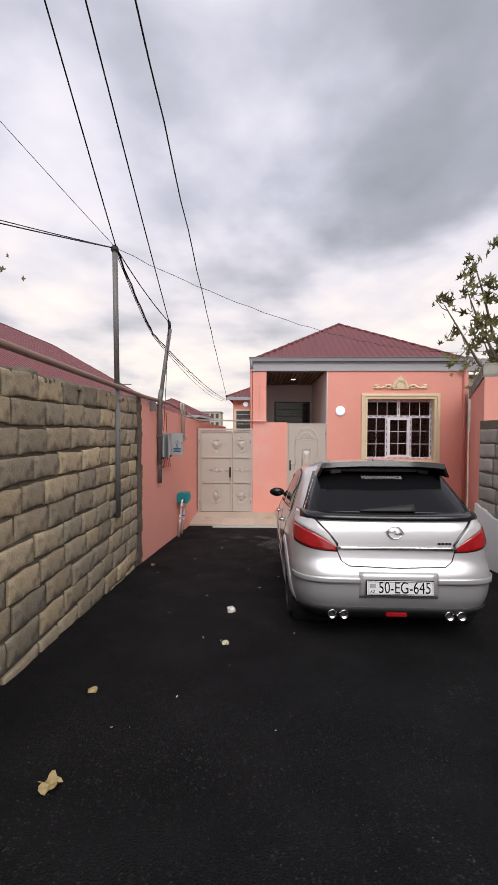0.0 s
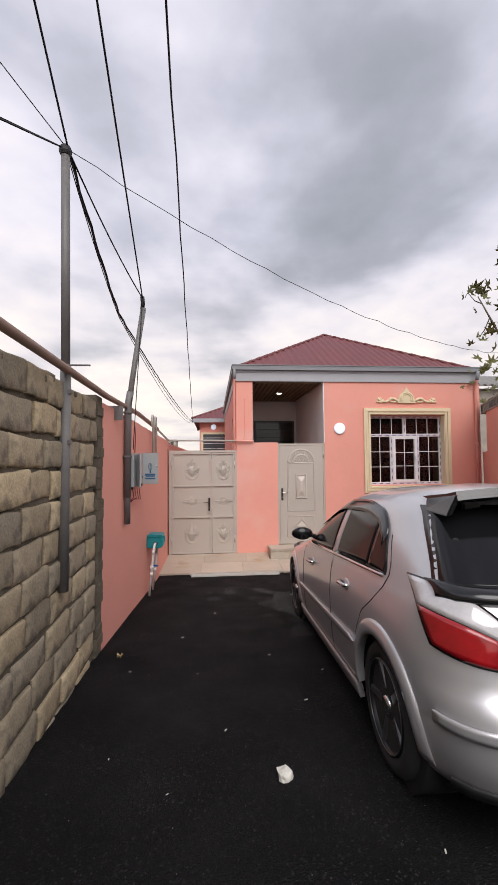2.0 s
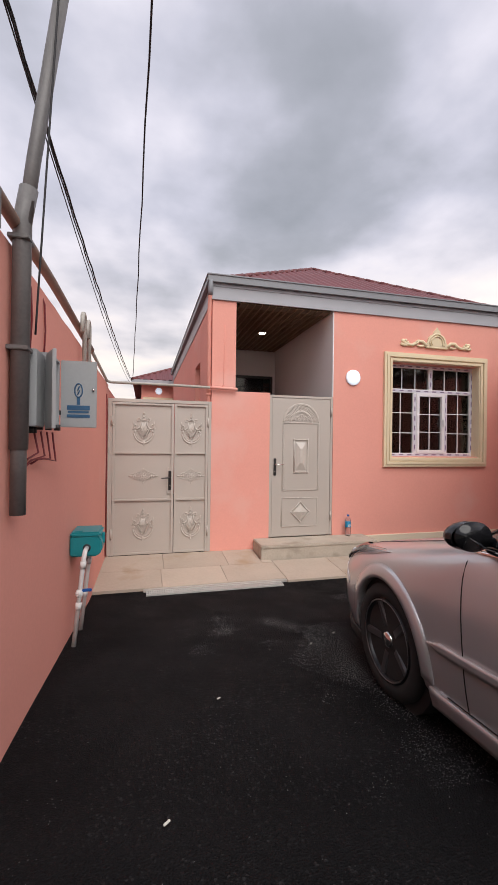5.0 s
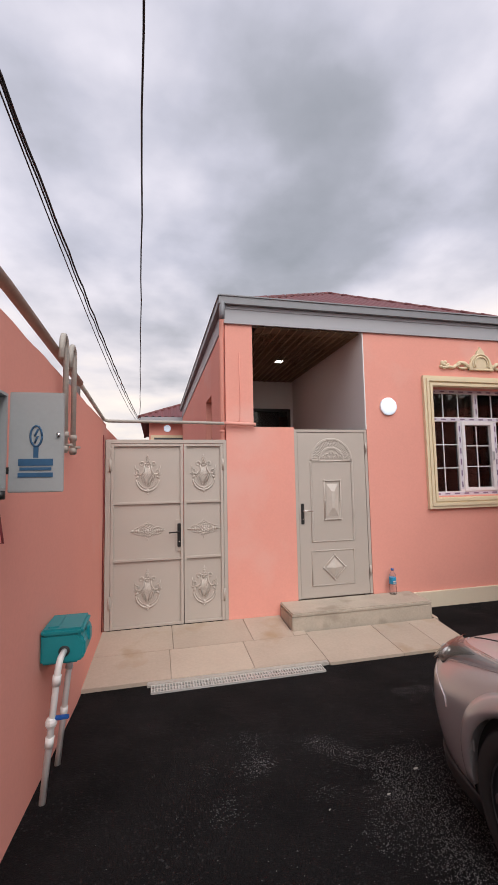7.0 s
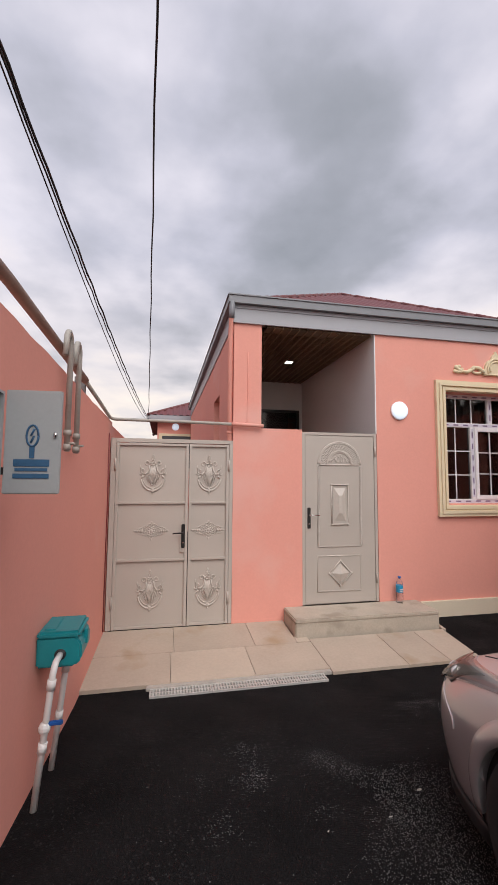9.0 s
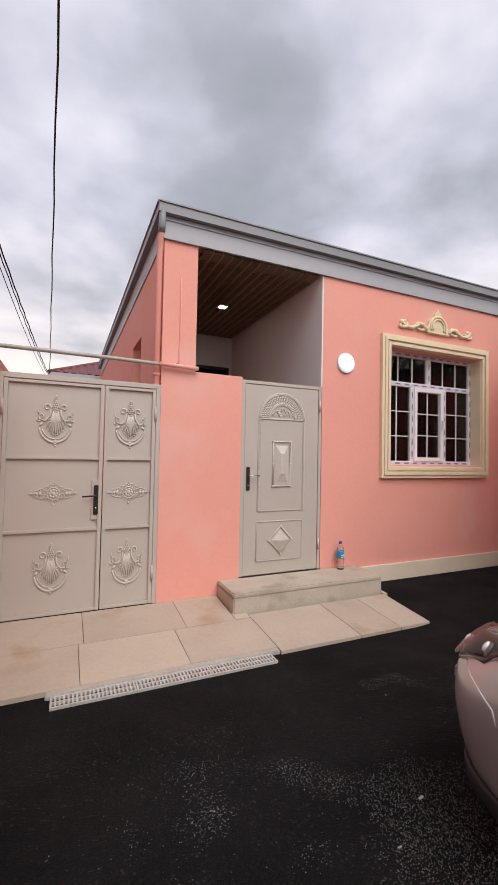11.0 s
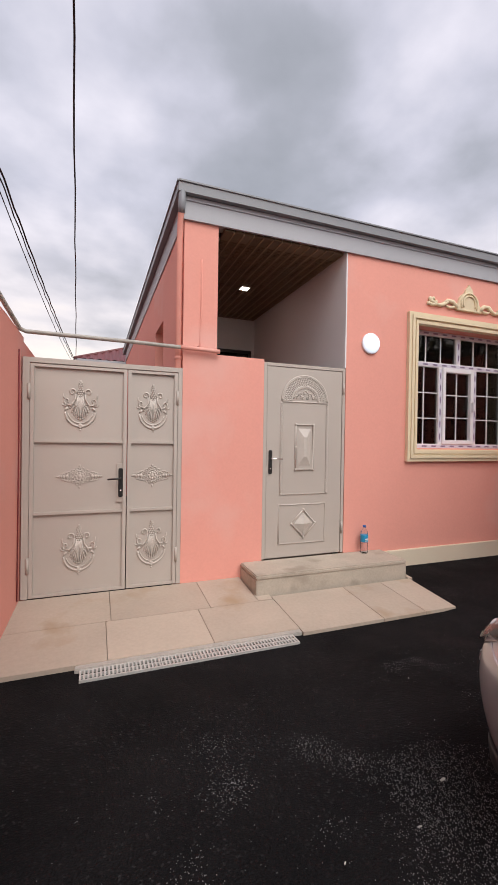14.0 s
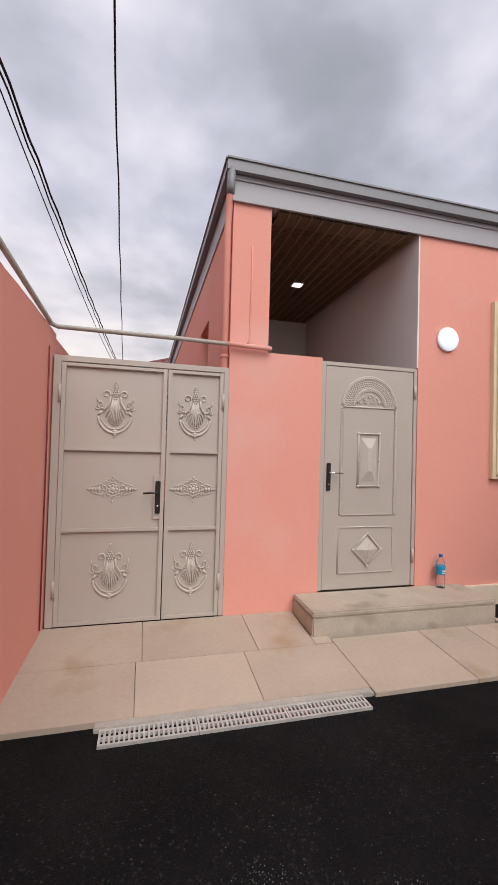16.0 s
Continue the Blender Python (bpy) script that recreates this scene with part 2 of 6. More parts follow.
INK = mat("blue_ink", (0.03, 0.10, 0.20), 0.6, vary=0.1, scale=30, bump=0)
LAMP = glow("lamp_diffuser", (0.74, 0.86, 1.0), 0.42)
DOWNLIGHT = glow("downlight_glass", (1.0, 0.97, 0.9), 6.0)
BOTTLE = glass("bottle_plastic", (0.93, 0.96, 0.985), 0.15, 1.12)
LABEL_BLUE = mat("blue_label", (0.02, 0.28, 0.50), 0.4, vary=0.15, scale=30, bump=0)
LEAF = mat("fig_leaf", (0.125, 0.125, 0.04), 0.6, vary=0.35, scale=8, fine=50, bump=0.2, island=0.3)
BARK = mat("bark", (0.16, 0.13, 0.10), 0.9, vary=0.3, scale=15, bump=0.6)
SILVER = mat("silver_car_paint", (0.60, 0.59, 0.605), 0.31, 0.52, vary=0.03, scale=3, fine=400, bump=0.02, coat=0.8)
CAR_BLACK = mat("gloss_black_trim", (0.012, 0.012, 0.013), 0.18, vary=0.1, scale=8, bump=0, coat=0.4)
CAR_MATT = mat("matt_black_plastic", (0.02, 0.02, 0.021), 0.6, vary=0.15, scale=10, bump=0.1)
TINT = mat("tinted_car_glass", (0.008, 0.008, 0.009), 0.10, vary=0.05, scale=3, bump=0, spec=0.35)
SEAM = mat("panel_gap", (0.015, 0.015, 0.015), 0.8, vary=0.1, scale=10, bump=0)
RED_LENS = mat("red_lens", (0.33, 0.008, 0.012), 0.12, vary=0.25, scale=14, fine=40, bump=0.1, coat=0.8)
CLEAR_LENS = mat("clear_lens", (0.60, 0.58, 0.58), 0.12, 0.2, vary=0.12, scale=16, bump=0.1, coat=0.8)
HEAD_LENS = glass("headlamp_glass", (0.8, 0.78, 0.77))
TYRE = mat("tyre_rubber", (0.02, 0.02, 0.02), 0.85, vary=0.2, scale=10, bump=0.3)
RIM = mat("dark_rim", (0.02, 0.02, 0.022), 0.3, 0.5, vary=0.1, scale=10, bump=0.03)
SPOKE = mat("machined_spoke", (0.20, 0.195, 0.20), 0.3, 0.8, vary=0.08, scale=20, bump=0.03)
PLATE = mat("white_plate", (0.78, 0.78, 0.78), 0.4, vary=0.04, scale=20, bump=0.03)
WHITE_PAINT = mat("white_lettering", (0.72, 0.72, 0.72), 0.5, vary=0.03, scale=30, bump=0)
LITTER = mat("pale_litter", (0.62, 0.60, 0.55), 0.8, vary=0.2, scale=30, bump=0.2, island=0.2)
DRY_LEAF = mat("dry_leaf", (0.36, 0.27, 0.13), 0.8, vary=0.3, scale=40, bump=0.3)
GRATE = mat("galvanised_grate", (0.58, 0.57, 0.54), 0.45, 0.3, vary=0.12, scale=20, bump=0.1)
FAR_WALL = mat("far_beige_wall", (0.50, 0.44, 0.36), 0.9, vary=0.08, scale=0.4, bump=0.1)
FAR_DARK = mat("far_window_dark", (0.06, 0.065, 0.07), 0.3, vary=0.2, scale=1, bump=0)


# ---- helpers ----
def bx(bm, x0, x1, y0, y1, z0, z1, m=None):
    vs = [bm.verts.new((x, y, z)) for x in (x0, x1) for y in (y0, y1) for z in (z0, z1)]
    if m is not None:
        for v in vs:
            v.co = m @ v.co
    a, b, c, d, e, f, g, h = vs
    for q in ((a, b, d, c), (e, g, h, f), (a, e, f, b), (c, d, h, g), (a, c, g, e), (b, f, h, d)):
        bm.faces.new(q)
    return vs


def tube(bm, pts, r, sides=8, taper=None, cap=True):
    """A round bar along a line of points."""
    pts = [Vector(p) for p in pts]
    rings, up = [], None
    for i, p in enumerate(pts):
        d = (pts[min(i + 1, len(pts) - 1)] - pts[max(i - 1, 0)]).normalized()
        if up is None:
            up = d.orthogonal().normalized()
        up = (up - d * up.dot(d)).normalized()
        s = d.cross(up)
        rad = r if taper is None else r + (taper - r) * i / max(1, len(pts) - 1)
        rings.append([bm.verts.new(p + rad * (math.cos(a) * up + math.sin(a) * s)) for a in [k * math.tau / sides for k in range(sides)]])
    for a, b in zip(rings, rings[1:]):
        for k in range(sides):
            f = bm.faces.new((a[k], a[(k + 1) % sides], b[(k + 1) % sides], b[k]))
            f.smooth = True
    if cap:
        bm.faces.new(rings[0][::-1]); bm.faces.new(rings[-1])


def lathe(bm, prof, m=Matrix(), sides=20):
    """Turns (radius, height) pairs about the local z axis."""
    rings = []
    for r, z in prof:
        rings.append([bm.verts.new(m @ Vector((r * math.cos(k * math.tau / sides), r * math.sin(k * math.tau / sides), z))) for k in range(sides)])
    for a, b in zip(rings, rings[1:]):
        for k in range(sides):
            f = bm.faces.new((a[k], a[(k + 1) % sides], b[(k + 1) % sides], b[k])); f.smooth = True
    if prof[0][0] > 1e-4:
        bm.faces.new(rings[0][::-1])
    if prof[-1][0] > 1e-4:
        bm.faces.new(rings[-1])


def ball(bm, c, rx, ry, rz, u=10, v=7):
    bmesh.ops.create_uvsphere(bm, u_segments=u, v_segments=v, radius=1, matrix=Matrix.Translation(c) @ Matrix.Diagonal((rx, ry, rz, 1)))


def mesh_of(name, bm, material, bevel=0.0, smooth=False):
    if bevel:
        bmesh.ops.bevel(bm, geom=bm.edges[:], offset=bevel, segments=2, affect="EDGES", clamp_overlap=True)
    bmesh.ops.recalc_face_normals(bm, faces=bm.faces[:])
    if smooth:
        for f in bm.faces:
            f.smooth = True
    me = bpy.data.meshes.new(name)
    bm.to_mesh(me)
    bm.free()
    me.materials.append(material)
    return me


def part(name, bm, material, parent, label="", bevel=0.0, smooth=False):
    ob = new(name, mesh_of(name, bm, material, bevel, smooth))
    ob.parent = parent
    return tagged(ob, label)


def structure(name, bm, material, label, category, bevel=0.0):
    return tagged(new(name, mesh_of(name, bm, material, bevel)), label, category, kind="structure")


def thing(name, label, category, m=Matrix(), group="", kind=""):
    ob = new(name)
    ob.matrix_basis = m
    ob.empty_display_size = 0.1
    return tagged(ob, label, category, group, kind)


def boxes(*rows):
    bm = bmesh.new()
    for r in rows:
        bx(bm, *r)
    return bm


def lettering(text, size, material, parent, m, name="lettering", depth=0.002, width=None):
    cu = bpy.data.curves.new("lettering", "FONT")
    cu.body, cu.size, cu.extrude = text, size, depth
    cu.align_x, cu.align_y = "CENTER", "CENTER"
    tmp = new("tmp_text", cu)
    bpy.context.view_layer.update()
    me = bpy.data.meshes.new_from_object(tmp.evaluated_get(bpy.context.evaluated_depsgraph_get()))
    bpy.data.objects.remove(tmp)
    if width:
        xs = [v.co.x for v in me.vertices]
        k = width / (max(xs) - min(xs))
        for v in me.vertices:
            v.co.x *= k
    me.materials.clear(); me.materials.append(material)
    ob = new(name, me)
    ob.parent, ob.matrix_basis = parent, m
    return ob


def ground_z(y):
    return 0.02 - 0.07 * min(max(y, -14.0), 8.9)


def left_x(y):
    """Face of the pink garden wall, which closes in slightly towards the gate."""
    return -1.66 + 0.037 * (y - 5.8)


FY = 10.1      # face of the house front
SLAB_Z = -0.49

# ---- ground ----
bm = bmesh.new()
ys = [-400, -60, -14] + [-14 + 0.5 * k for k in range(1, 46)] + [8.9, 9.3, 10.6, 30, 120, 600]
xs = [-500, -60, -12, -6, -4] + [-3.0 + 0.5 * k for k in range(0, 19)] + [7, 12, 60, 500]
grid = []
for y in ys:
    row = []
    for x in xs:
        dz = 0.0
        if -1.6 < x < 5 and -10 < y < 8.8:
            dz = 0.012 * noise.noise((x * 0.9, y * 0.9, 0))
        if y > 9.2 and x > 2.4:
            dz = 0.04
        row.append(bm.verts.new((x, y, ground_z(y) + dz)))
    grid.append(row)
for a, b in zip(grid, grid[1:]):
    for k in range(len(xs) - 1):
        f = bm.faces.new((a[k], a[k + 1], b[k + 1], b[k])); f.smooth = True
structure("ground", bm, ASPHALT, "fresh black asphalt lane sloping down to the gate", "asphalt ground")

# ---- house front and body ----
HX0, HX1, HTOP, HBACK = -0.14, 5.08, 3.02, 18.0
bm = boxes(
    (HX0, 0.70, FY, FY + 0.2, -0.75, 1.72),           # low pier beside the gate
    (HX0, 0.195, FY, FY + 0.2, 1.72, HTOP),           # corner column
    (1.68, 2.64, FY, FY + 0.25, -0.75, HTOP),
    (2.64, 4.27, FY, FY + 0.25, -0.75, 0.82),
    (2.64, 4.27, FY, FY + 0.25, 2.28, HTOP),
    (4.27, HX1, FY, FY + 0.25, -0.75, HTOP),
)
structure("wall_front", bm, PLASTER, "salmon pink plastered house front with faint damp patches", "wall")
bm = boxes((HX0, HX0 + 0.2, FY + 0.2, 11.35, -0.75, HTOP), (HX0, HX0 + 0.2, 11.35, 12.05, -0.75, 1.1), (HX0, HX0 + 0.2, 11.35, 12.05, 2.35, HTOP), (HX0, HX0 + 0.2, 12.05, HBACK, -0.75, HTOP))
structure("wall_west", bm, PLASTER, "salmon pink plastered side wall of the house", "wall")
structure("wall_east", boxes((HX1 - 0.2, HX1, FY + 0.25, HBACK, -0.75, HTOP)), PLASTER, "salmon pink plastered far side wall", "wall")
structure("wall_back", boxes((HX0 + 0.2, HX1 - 0.2, HBACK - 0.2, HBACK, -0.75, HTOP)), PLASTER, "salmon pink plastered rear wall of the house", "wall")
# porch
structure("wall_porch_side", boxes((1.68, 1.84, FY + 0.25, 12.9, -0.75, HTOP), (1.665, 1.68, FY, 12.9, 1.70, 2.99), (1.665, 1.68, FY + 0.1, 12.9, -0.75, 1.70)), WHITE_WALL, "white plastered side wall of the porch", "wall")
structure("wall_porch_back", boxes((HX0 + 0.2, 0.50, 12.9, 13.05, -0.75, HTOP), (1.60, 1.84, 12.9, 13.05, -0.75, HTOP), (0.50, 1.60, 12.9, 13.05, 2.42, HTOP), (0.50, 1.60, 12.9, 13.05, -0.75, 1.1)), WHITE_WALL, "white plastered back wall of the porch", "wall")
structure("floor_porch", boxes((HX0 + 0.2, 1.68, FY + 0.2, 12.9, -0.75, -0.34)), SLAB, "pale stone porch floor", "floor")
bm = bmesh.new()
w = 0.105
for k in range(15):
    x = 0.06 + k * w
    bx(bm, x, x + w - 0.014, FY + 0.2 if x < 0.19 else FY + 0.02, 12.9, 2.955, 2.985)
    yy = FY + 0.22
    while yy < 12.8:                                  # pressed key pattern along every plank
        bx(bm, x + 0.012, x + 0.076, yy, yy + 0.009, 2.948, 2.955); bx(bm, x + 0.012, x + 0.021, yy + 0.009, yy + 0.05, 2.948, 2.955)
        bx(bm, x + 0.021, x + 0.058, yy + 0.041, yy + 0.05, 2.948, 2.955); bx(bm, x + 0.049, x + 0.058, yy + 0.02, yy + 0.041, 2.948, 2.955)
        yy += 0.066
    first = len(bm.faces)
    bx(bm, x + w - 0.014, x + w - 0.002, FY + 0.2 if x < 0.19 else FY + 0.02, 12.9, 2.945, 2.962)
    bm.faces.ensure_lookup_table()
    for f in bm.faces[first:]:
        f.material_index = 1
bx(bm, 0.06, 1.68, FY + 0.2, 12.9, 2.99, 3.02)
structure("ceiling_porch", bm, WOOD, "brown plank porch ceiling with patterned bands", "ceiling").data.materials.append(WOOD_EDGE)
structure("ceiling_house", boxes((HX0, HX1, FY, HBACK, 3.025, 3.10)), WHITE_WALL, "plain ceiling slab under the roof", "ceiling")
dl = thing("downlight", "small square recessed lamp in the plank ceiling", "ceiling lamp", pose(0.97, 11.5, 2.955))
part("trim_ring", boxes((-0.065, 0.065, -0.065, 0.065, -0.008, 0.0)), PVC, dl)
part("diffuser", boxes((-0.05, 0.05, -0.05, 0.05, -0.012, -0.0085)), DOWNLIGHT, dl, "glowing white diffuser")
win = thing("window_2", "dark porch window with horizontal bars in a black frame", "window", pose(1.05, 12.9, 1.1), kind="structure")
part("window_frame", boxes((-0.55, -0.50, -0.03, 0.05, 0, 1.32), (0.50, 0.55, -0.03, 0.05, 0, 1.32), (-0.50, 0.50, -0.03, 0.05, 0, 0.05), (-0.50, 0.50, -0.03, 0.05, 1.27, 1.32)), BLACK_METAL, win)
part("pane", boxes((-0.50, 0.50, 0.0, 0.008, 0.05, 1.27)), PANE, win)
for k in range(5):
    part("bar", boxes((-0.50, 0.50, -0.025, -0.012, 0.2 + k * 0.22, 0.215 + k * 0.22)), BLACK_METAL, win)
structure("wall_hall", boxes((0.0, 1.84, 14.4, 14.5, -0.7, 3.0)), ROOM, "wall inside the house, colour darkened for dimness", "wall")
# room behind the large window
structure("wall_room", boxes((1.86, 4.86, 13.0, 13.1, -0.7, 3.0), (1.845, 1.86, 10.4, 13.0, -0.7, 3.0)), ROOM, "brown wall of the room inside, colour darkened for dimness", "wall")
structure("floor_room", boxes((1.86, 4.86, 10.35, 13.0, -0.75, -0.3)), ROOM, "floor of the room inside, colour darkened for dimness", "floor")
bm = bmesh.new()
for k in range(60):
    x = 3.55 + k * 0.012
    a = bm.verts.new((x, 10.55 + 0.025 * math.sin(k * 1.1), 0.2)); b = bm.verts.new((x, 10.55 + 0.025 * math.sin(k * 1.1), 2.5))
    if k:
        f = bm.faces.new((pa, a, b, pb)); f.smooth = True
    pa, pb = a, b
cu = tagged(new("curtain", mesh_of("curtain", bm, CURTAIN)), "dark brown pleated curtain hanging behind the window", "curtain")
cu.modifiers.new("thick", "SOLIDIFY").thickness = 0.004
structure("curtain_rail", boxes((2.6, 4.4, 10.54, 10.56, 2.5, 2.53)), PVC, "white curtain rail inside the room", "rail")

# plinth, slab, step
structure("plinth", boxes((2.22, HX1 + 0.02, FY - 0.035, FY, -0.8, -0.37)), PLINTH, "cream painted plinth along the house front", "plinth", 0.006)
structure("slab_bed", boxes((-1.56, 2.20, 9.06, FY, -0.8, -0.60)), CONCRETE, "grey concrete bed under the paving slabs", "paving bed")

# ---- roof ----
def sheet_face(bm, p0, p1, apex0, apex1, step=0.16, rib=0.018):
    """Ribbed sheet between an eave p0-p1 and a ridge apex0-apex1."""
    p0, p1, apex0, apex1 = map(Vector, (p0, p1, apex0, apex1))
    u = (p1 - p0).normalized()
    nrm = u.cross((apex0 - p0)).normalized()
    if nrm.z < 0:
        nrm = -nrm
    L = (p1 - p0).length
    a0, a1 = (apex0 - p0).dot(u), (apex1 - p0).dot(u)
    rise = (apex0 - p0) - u * a0
    n = max(4, int(L / (step / 4)))
    low, high = [], []
    for k in range(n + 1):
        s = L * k / n
        h = s / a0 if s < a0 else ((L - s) / (L - a1) if s > a1 else 1.0)
        off = nrm * (rib if k % 4 in (0, 1) else 0.0)
        low.append(bm.verts.new(p0 + u * s + off)); high.append(bm.verts.new(p0 + u * s + rise * max(h, 0.002) + off))
    for k in range(n):
        bm.faces.new((low[k], low[k + 1], high[k + 1], high[k]))


def hip_roof(name, label, x0, x1, y0, y1, ze, zr, run, material, cap):
    top = thing(name, label, "roof", kind="structure")
    xm = (x0 + x1) / 2
    a, b = (xm, y0 + run, zr), (xm, y1 - run, zr)
    c = [(x0, y0, ze), (x1, y0, ze), (x1, y1, ze), (x0, y1, ze)]
    for p, q, r, s in ((c[0], c[1], a, a), (c[1], c[2], a, b), (c[2], c[3], b, b), (c[3], c[0], b, a)):
        bm = bmesh.new(); sheet_face(bm, p, q, r, s)
        part("roof_sheet", bm, material, top)
    for p, q in ((c[0], a), (c[1], a), (c[2], b), (c[3], b), (a, b)):
        bm = bmesh.new()
        P, Q = Vector(p), Vector(q)
        n = max(2, int((Q - P).length / 0.3))
        for k in range(n):
            s, e = P.lerp(Q, k / n), P.lerp(Q, (k + 0.97) / n)
            tube(bm, [s + Vector((0, 0, 0.005)), e + Vector((0, 0, 0.015))], 0.036, 6)
        part("ridge_cap", bm, cap, top)
    return top


hip_roof("roof_house", "maroon ribbed metal hip roof of the pink house", -0.17, 5.11, 10.10, 18.2, 3.235, 4.80, 2.76, ROOF, ROOF_CAP)
bm = boxes((-0.154, 5.10, FY - 0.014, FY - 0.001, 2.97, 3.24), (-0.154, HX0 - 0.001, FY - 0.014, HBACK, 2.97, 3.24), (-0.154, 5.10, FY - 0.026, FY - 0.0145, 2.97, 3.015), (-0.154, 5.10, FY - 0.024, FY - 0.0145, 3.15, 3.19))
structure("fascia", bm, FASCIA, "pale grey metal fascia below the gutter", "fascia")
gut = thing("gutter", "grey metal box gutter along the eaves", "gutter", kind="structure")
def gutter_run(p, q, side):
    bm = bmesh.new()
    P, Q = Vector(p), Vector(q)
    prof = [(0.0, 0.0), (0.0, 0.09), (0.012, 0.09), (0.012, 0.105), (-0.012, 0.105), (-0.012, 0.012), (-0.11, 0.012), (-0.11, 0.11), (-0.122, 0.11), (-0.122, 0.0)]
    ra, rb = ([bm.verts.new(X + side * u + Vector((0, 0, v))) for u, v in prof] for X in (P, Q))
    for k in range(len(prof)):
        j = (k + 1) % len(prof)
        bm.faces.new((ra[k], ra[j], rb[j], rb[k]))
    bm.faces.new(ra); bm.faces.new(rb[::-1])
    part("channel", bm, GUTTER, gut)
gutter_run((-0.215, 10.025, 3.195), (5.15, 10.025, 3.195), Vector((0, -1, 0)))
gutter_run((-0.215, 10.03, 3.197), (-0.215, 18.2, 3.197), Vector((-1, 0, 0)))
def downpipe(x, y, label):
    dp = thing("downpipe", label, "drainpipe", pose(x, y, -0.55))
    bm = bmesh.new(); tube(bm, [(0, 0, 0), (0, 0, 3.35), (0, -0.03, 3.5), (0, -0.08, 3.62), (0, -0.1, 3.76)], 0.032, 10)
    part("pipe", bm, PLASTER, dp)
    bm = bmesh.new(); tube(bm, [(0, -0.06, 3.575), (0, -0.08, 3.62), (0, -0.1, 3.77)], 0.035, 10)
    part("elbow", bm, GUTTER, dp, "grey elbow under the gutter")
    for z in (0.8, 2.2):
        bm = bmesh.new(); tube(bm, [(0, 0, z), (0, 0, z + 0.03)], 0.037, 10)
        part("clip", bm, PLASTER, dp)
downpipe(4.97, FY - 0.037, "pink painted round drainpipe on the house corner")
downpipe(HX0 - 0.035, FY + 0.05, "pink painted round drainpipe beside the porch column")

# ---- left side: stone wall and pink garden wall ----
SX = -1.68
stone_wall = structure("wall_stone", boxes((SX - 0.3, SX, -14, 5.58, -0.6, 1.9)), MORTAR, "rough limestone block garden wall with deep mortar joints", "wall")
bm = bmesh.new()
n = 26
for k in range(n):                                    # rough mortared end of the wall
    z = -0.5 + k * 0.095
    bx(bm, SX - 0.3, SX + 0.01 + 0.03 * random.random(), 5.58 + 0.05 * random.random(), 5.80 + 0.015 * random.random(), z, z + 0.10)
structure("wall_stone_end", bm, MORTAR, "rough mortared end of the stone wall", "wall", 0.008)
bm = bmesh.new()
for k in range(44):
    y = 5.80 + k * 0.1
    x0, x1 = left_x(y), left_x(y + 0.1)
    z0, z1 = 1.93 - 0.042 * (y - 5.8), 1.93 - 0.042 * (y + 0.1 - 5.8)
    z0 += 0.01 * noise.noise((y * 4, 0, 0)); z1 += 0.01 * noise.noise(((y + 0.1) * 4, 0, 0))
    if k == 0:
        ring0 = [bm.verts.new(p) for p in ((x0, y, -0.9), (x0, y, z0), (x0 - 0.2, y, z0), (x0 - 0.2, y, -0.9))]
        bm.faces.new(ring0)
    ring1 = [bm.verts.new(p) for p in ((x1, y + 0.1, -0.9), (x1, y + 0.1, z1), (x1 - 0.2, y + 0.1, z1), (x1 - 0.2, y + 0.1, -0.9))]
    for a in range(4):
        b = (a + 1) % 4
        bm.faces.new((ring0[a], ring0[b], ring1[b], ring1[a]))
    ring0 = ring1
bm.faces.new(ring0)
bx(bm, -1.72, -1.50, 10.2, 19, -0.9, 1.71)
structure("wall_garden", bm, PLASTER, "salmon pink plastered garden wall beside the lane", "wall")

# ---- right side: block wall and neighbour's pink wall ----
block_wall = structure("wall_block", boxes((3.22, 3.42, -14, 6.05, -0.6, 1.66)), MORTAR, "grey and beige block wall along the lane", "wall")
RW = Matrix.Translation((3.3, 6.1, 0)) @ Matrix.Rotation(math.atan2(4.0, 1.82), 4, "Z")
bm = bmesh.new()
bx(bm, 0, 4.39, -0.2, 0, -0.8, 1.5, RW); bx(bm, 0, 3.95, -0.2, 0, 1.5, 2.30, RW)
structure("wall_neighbour", bm, PLASTER, "salmon pink neighbour wall beside the house", "wall")
# added dark sheet stands for the shade in the gap
bm = bmesh.new(); bx(bm, 3.95, 4.39, -0.16, -0.12, 1.5, 2.6, RW)
structure("gap_shade_sheet", bm, DARK, "added dark sheet for the shade in the gap beside the house", "panel")
bm = bmesh.new()
prng = random.Random(9)
for k in range(83):                                    # white plaster left on the foot of the block wall
    y = 4.4 + k * 0.02
    bx(bm, 3.165, 3.2, y, y + 0.02, -0.7, 0.05 + 0.005 * k + 0.12 * noise.noise((y * 3.1, 0.4, 0)) + prng.uniform(-0.012, 0.012))
structure("plaster_patch", bm, WHITE_WALL, "white plaster remains on the foot of the block wall", "plaster")
cop = thing("block_coping", "row of grey hollow blocks laid on the neighbour wall", "coping", kind="structure")
for k in range(11):
    bm = bmesh.new()
    x0, x1 = k * 0.4, k * 0.4 + 0.385
    bx(bm, x0, x1, -0.2, 0.02, 2.30, 2.335, RW); bx(bm, x0, x1, -0.2, 0.02, 2.465, 2.50, RW)
    for j in range(4):
        xx = x0 + j * 0.1167
        bx(bm, xx, xx + 0.035, -0.2, 0.02, 2.335, 2.465, RW)
    part("hollow_block", bm, GREY_BLOCK, cop, bevel=0.004)
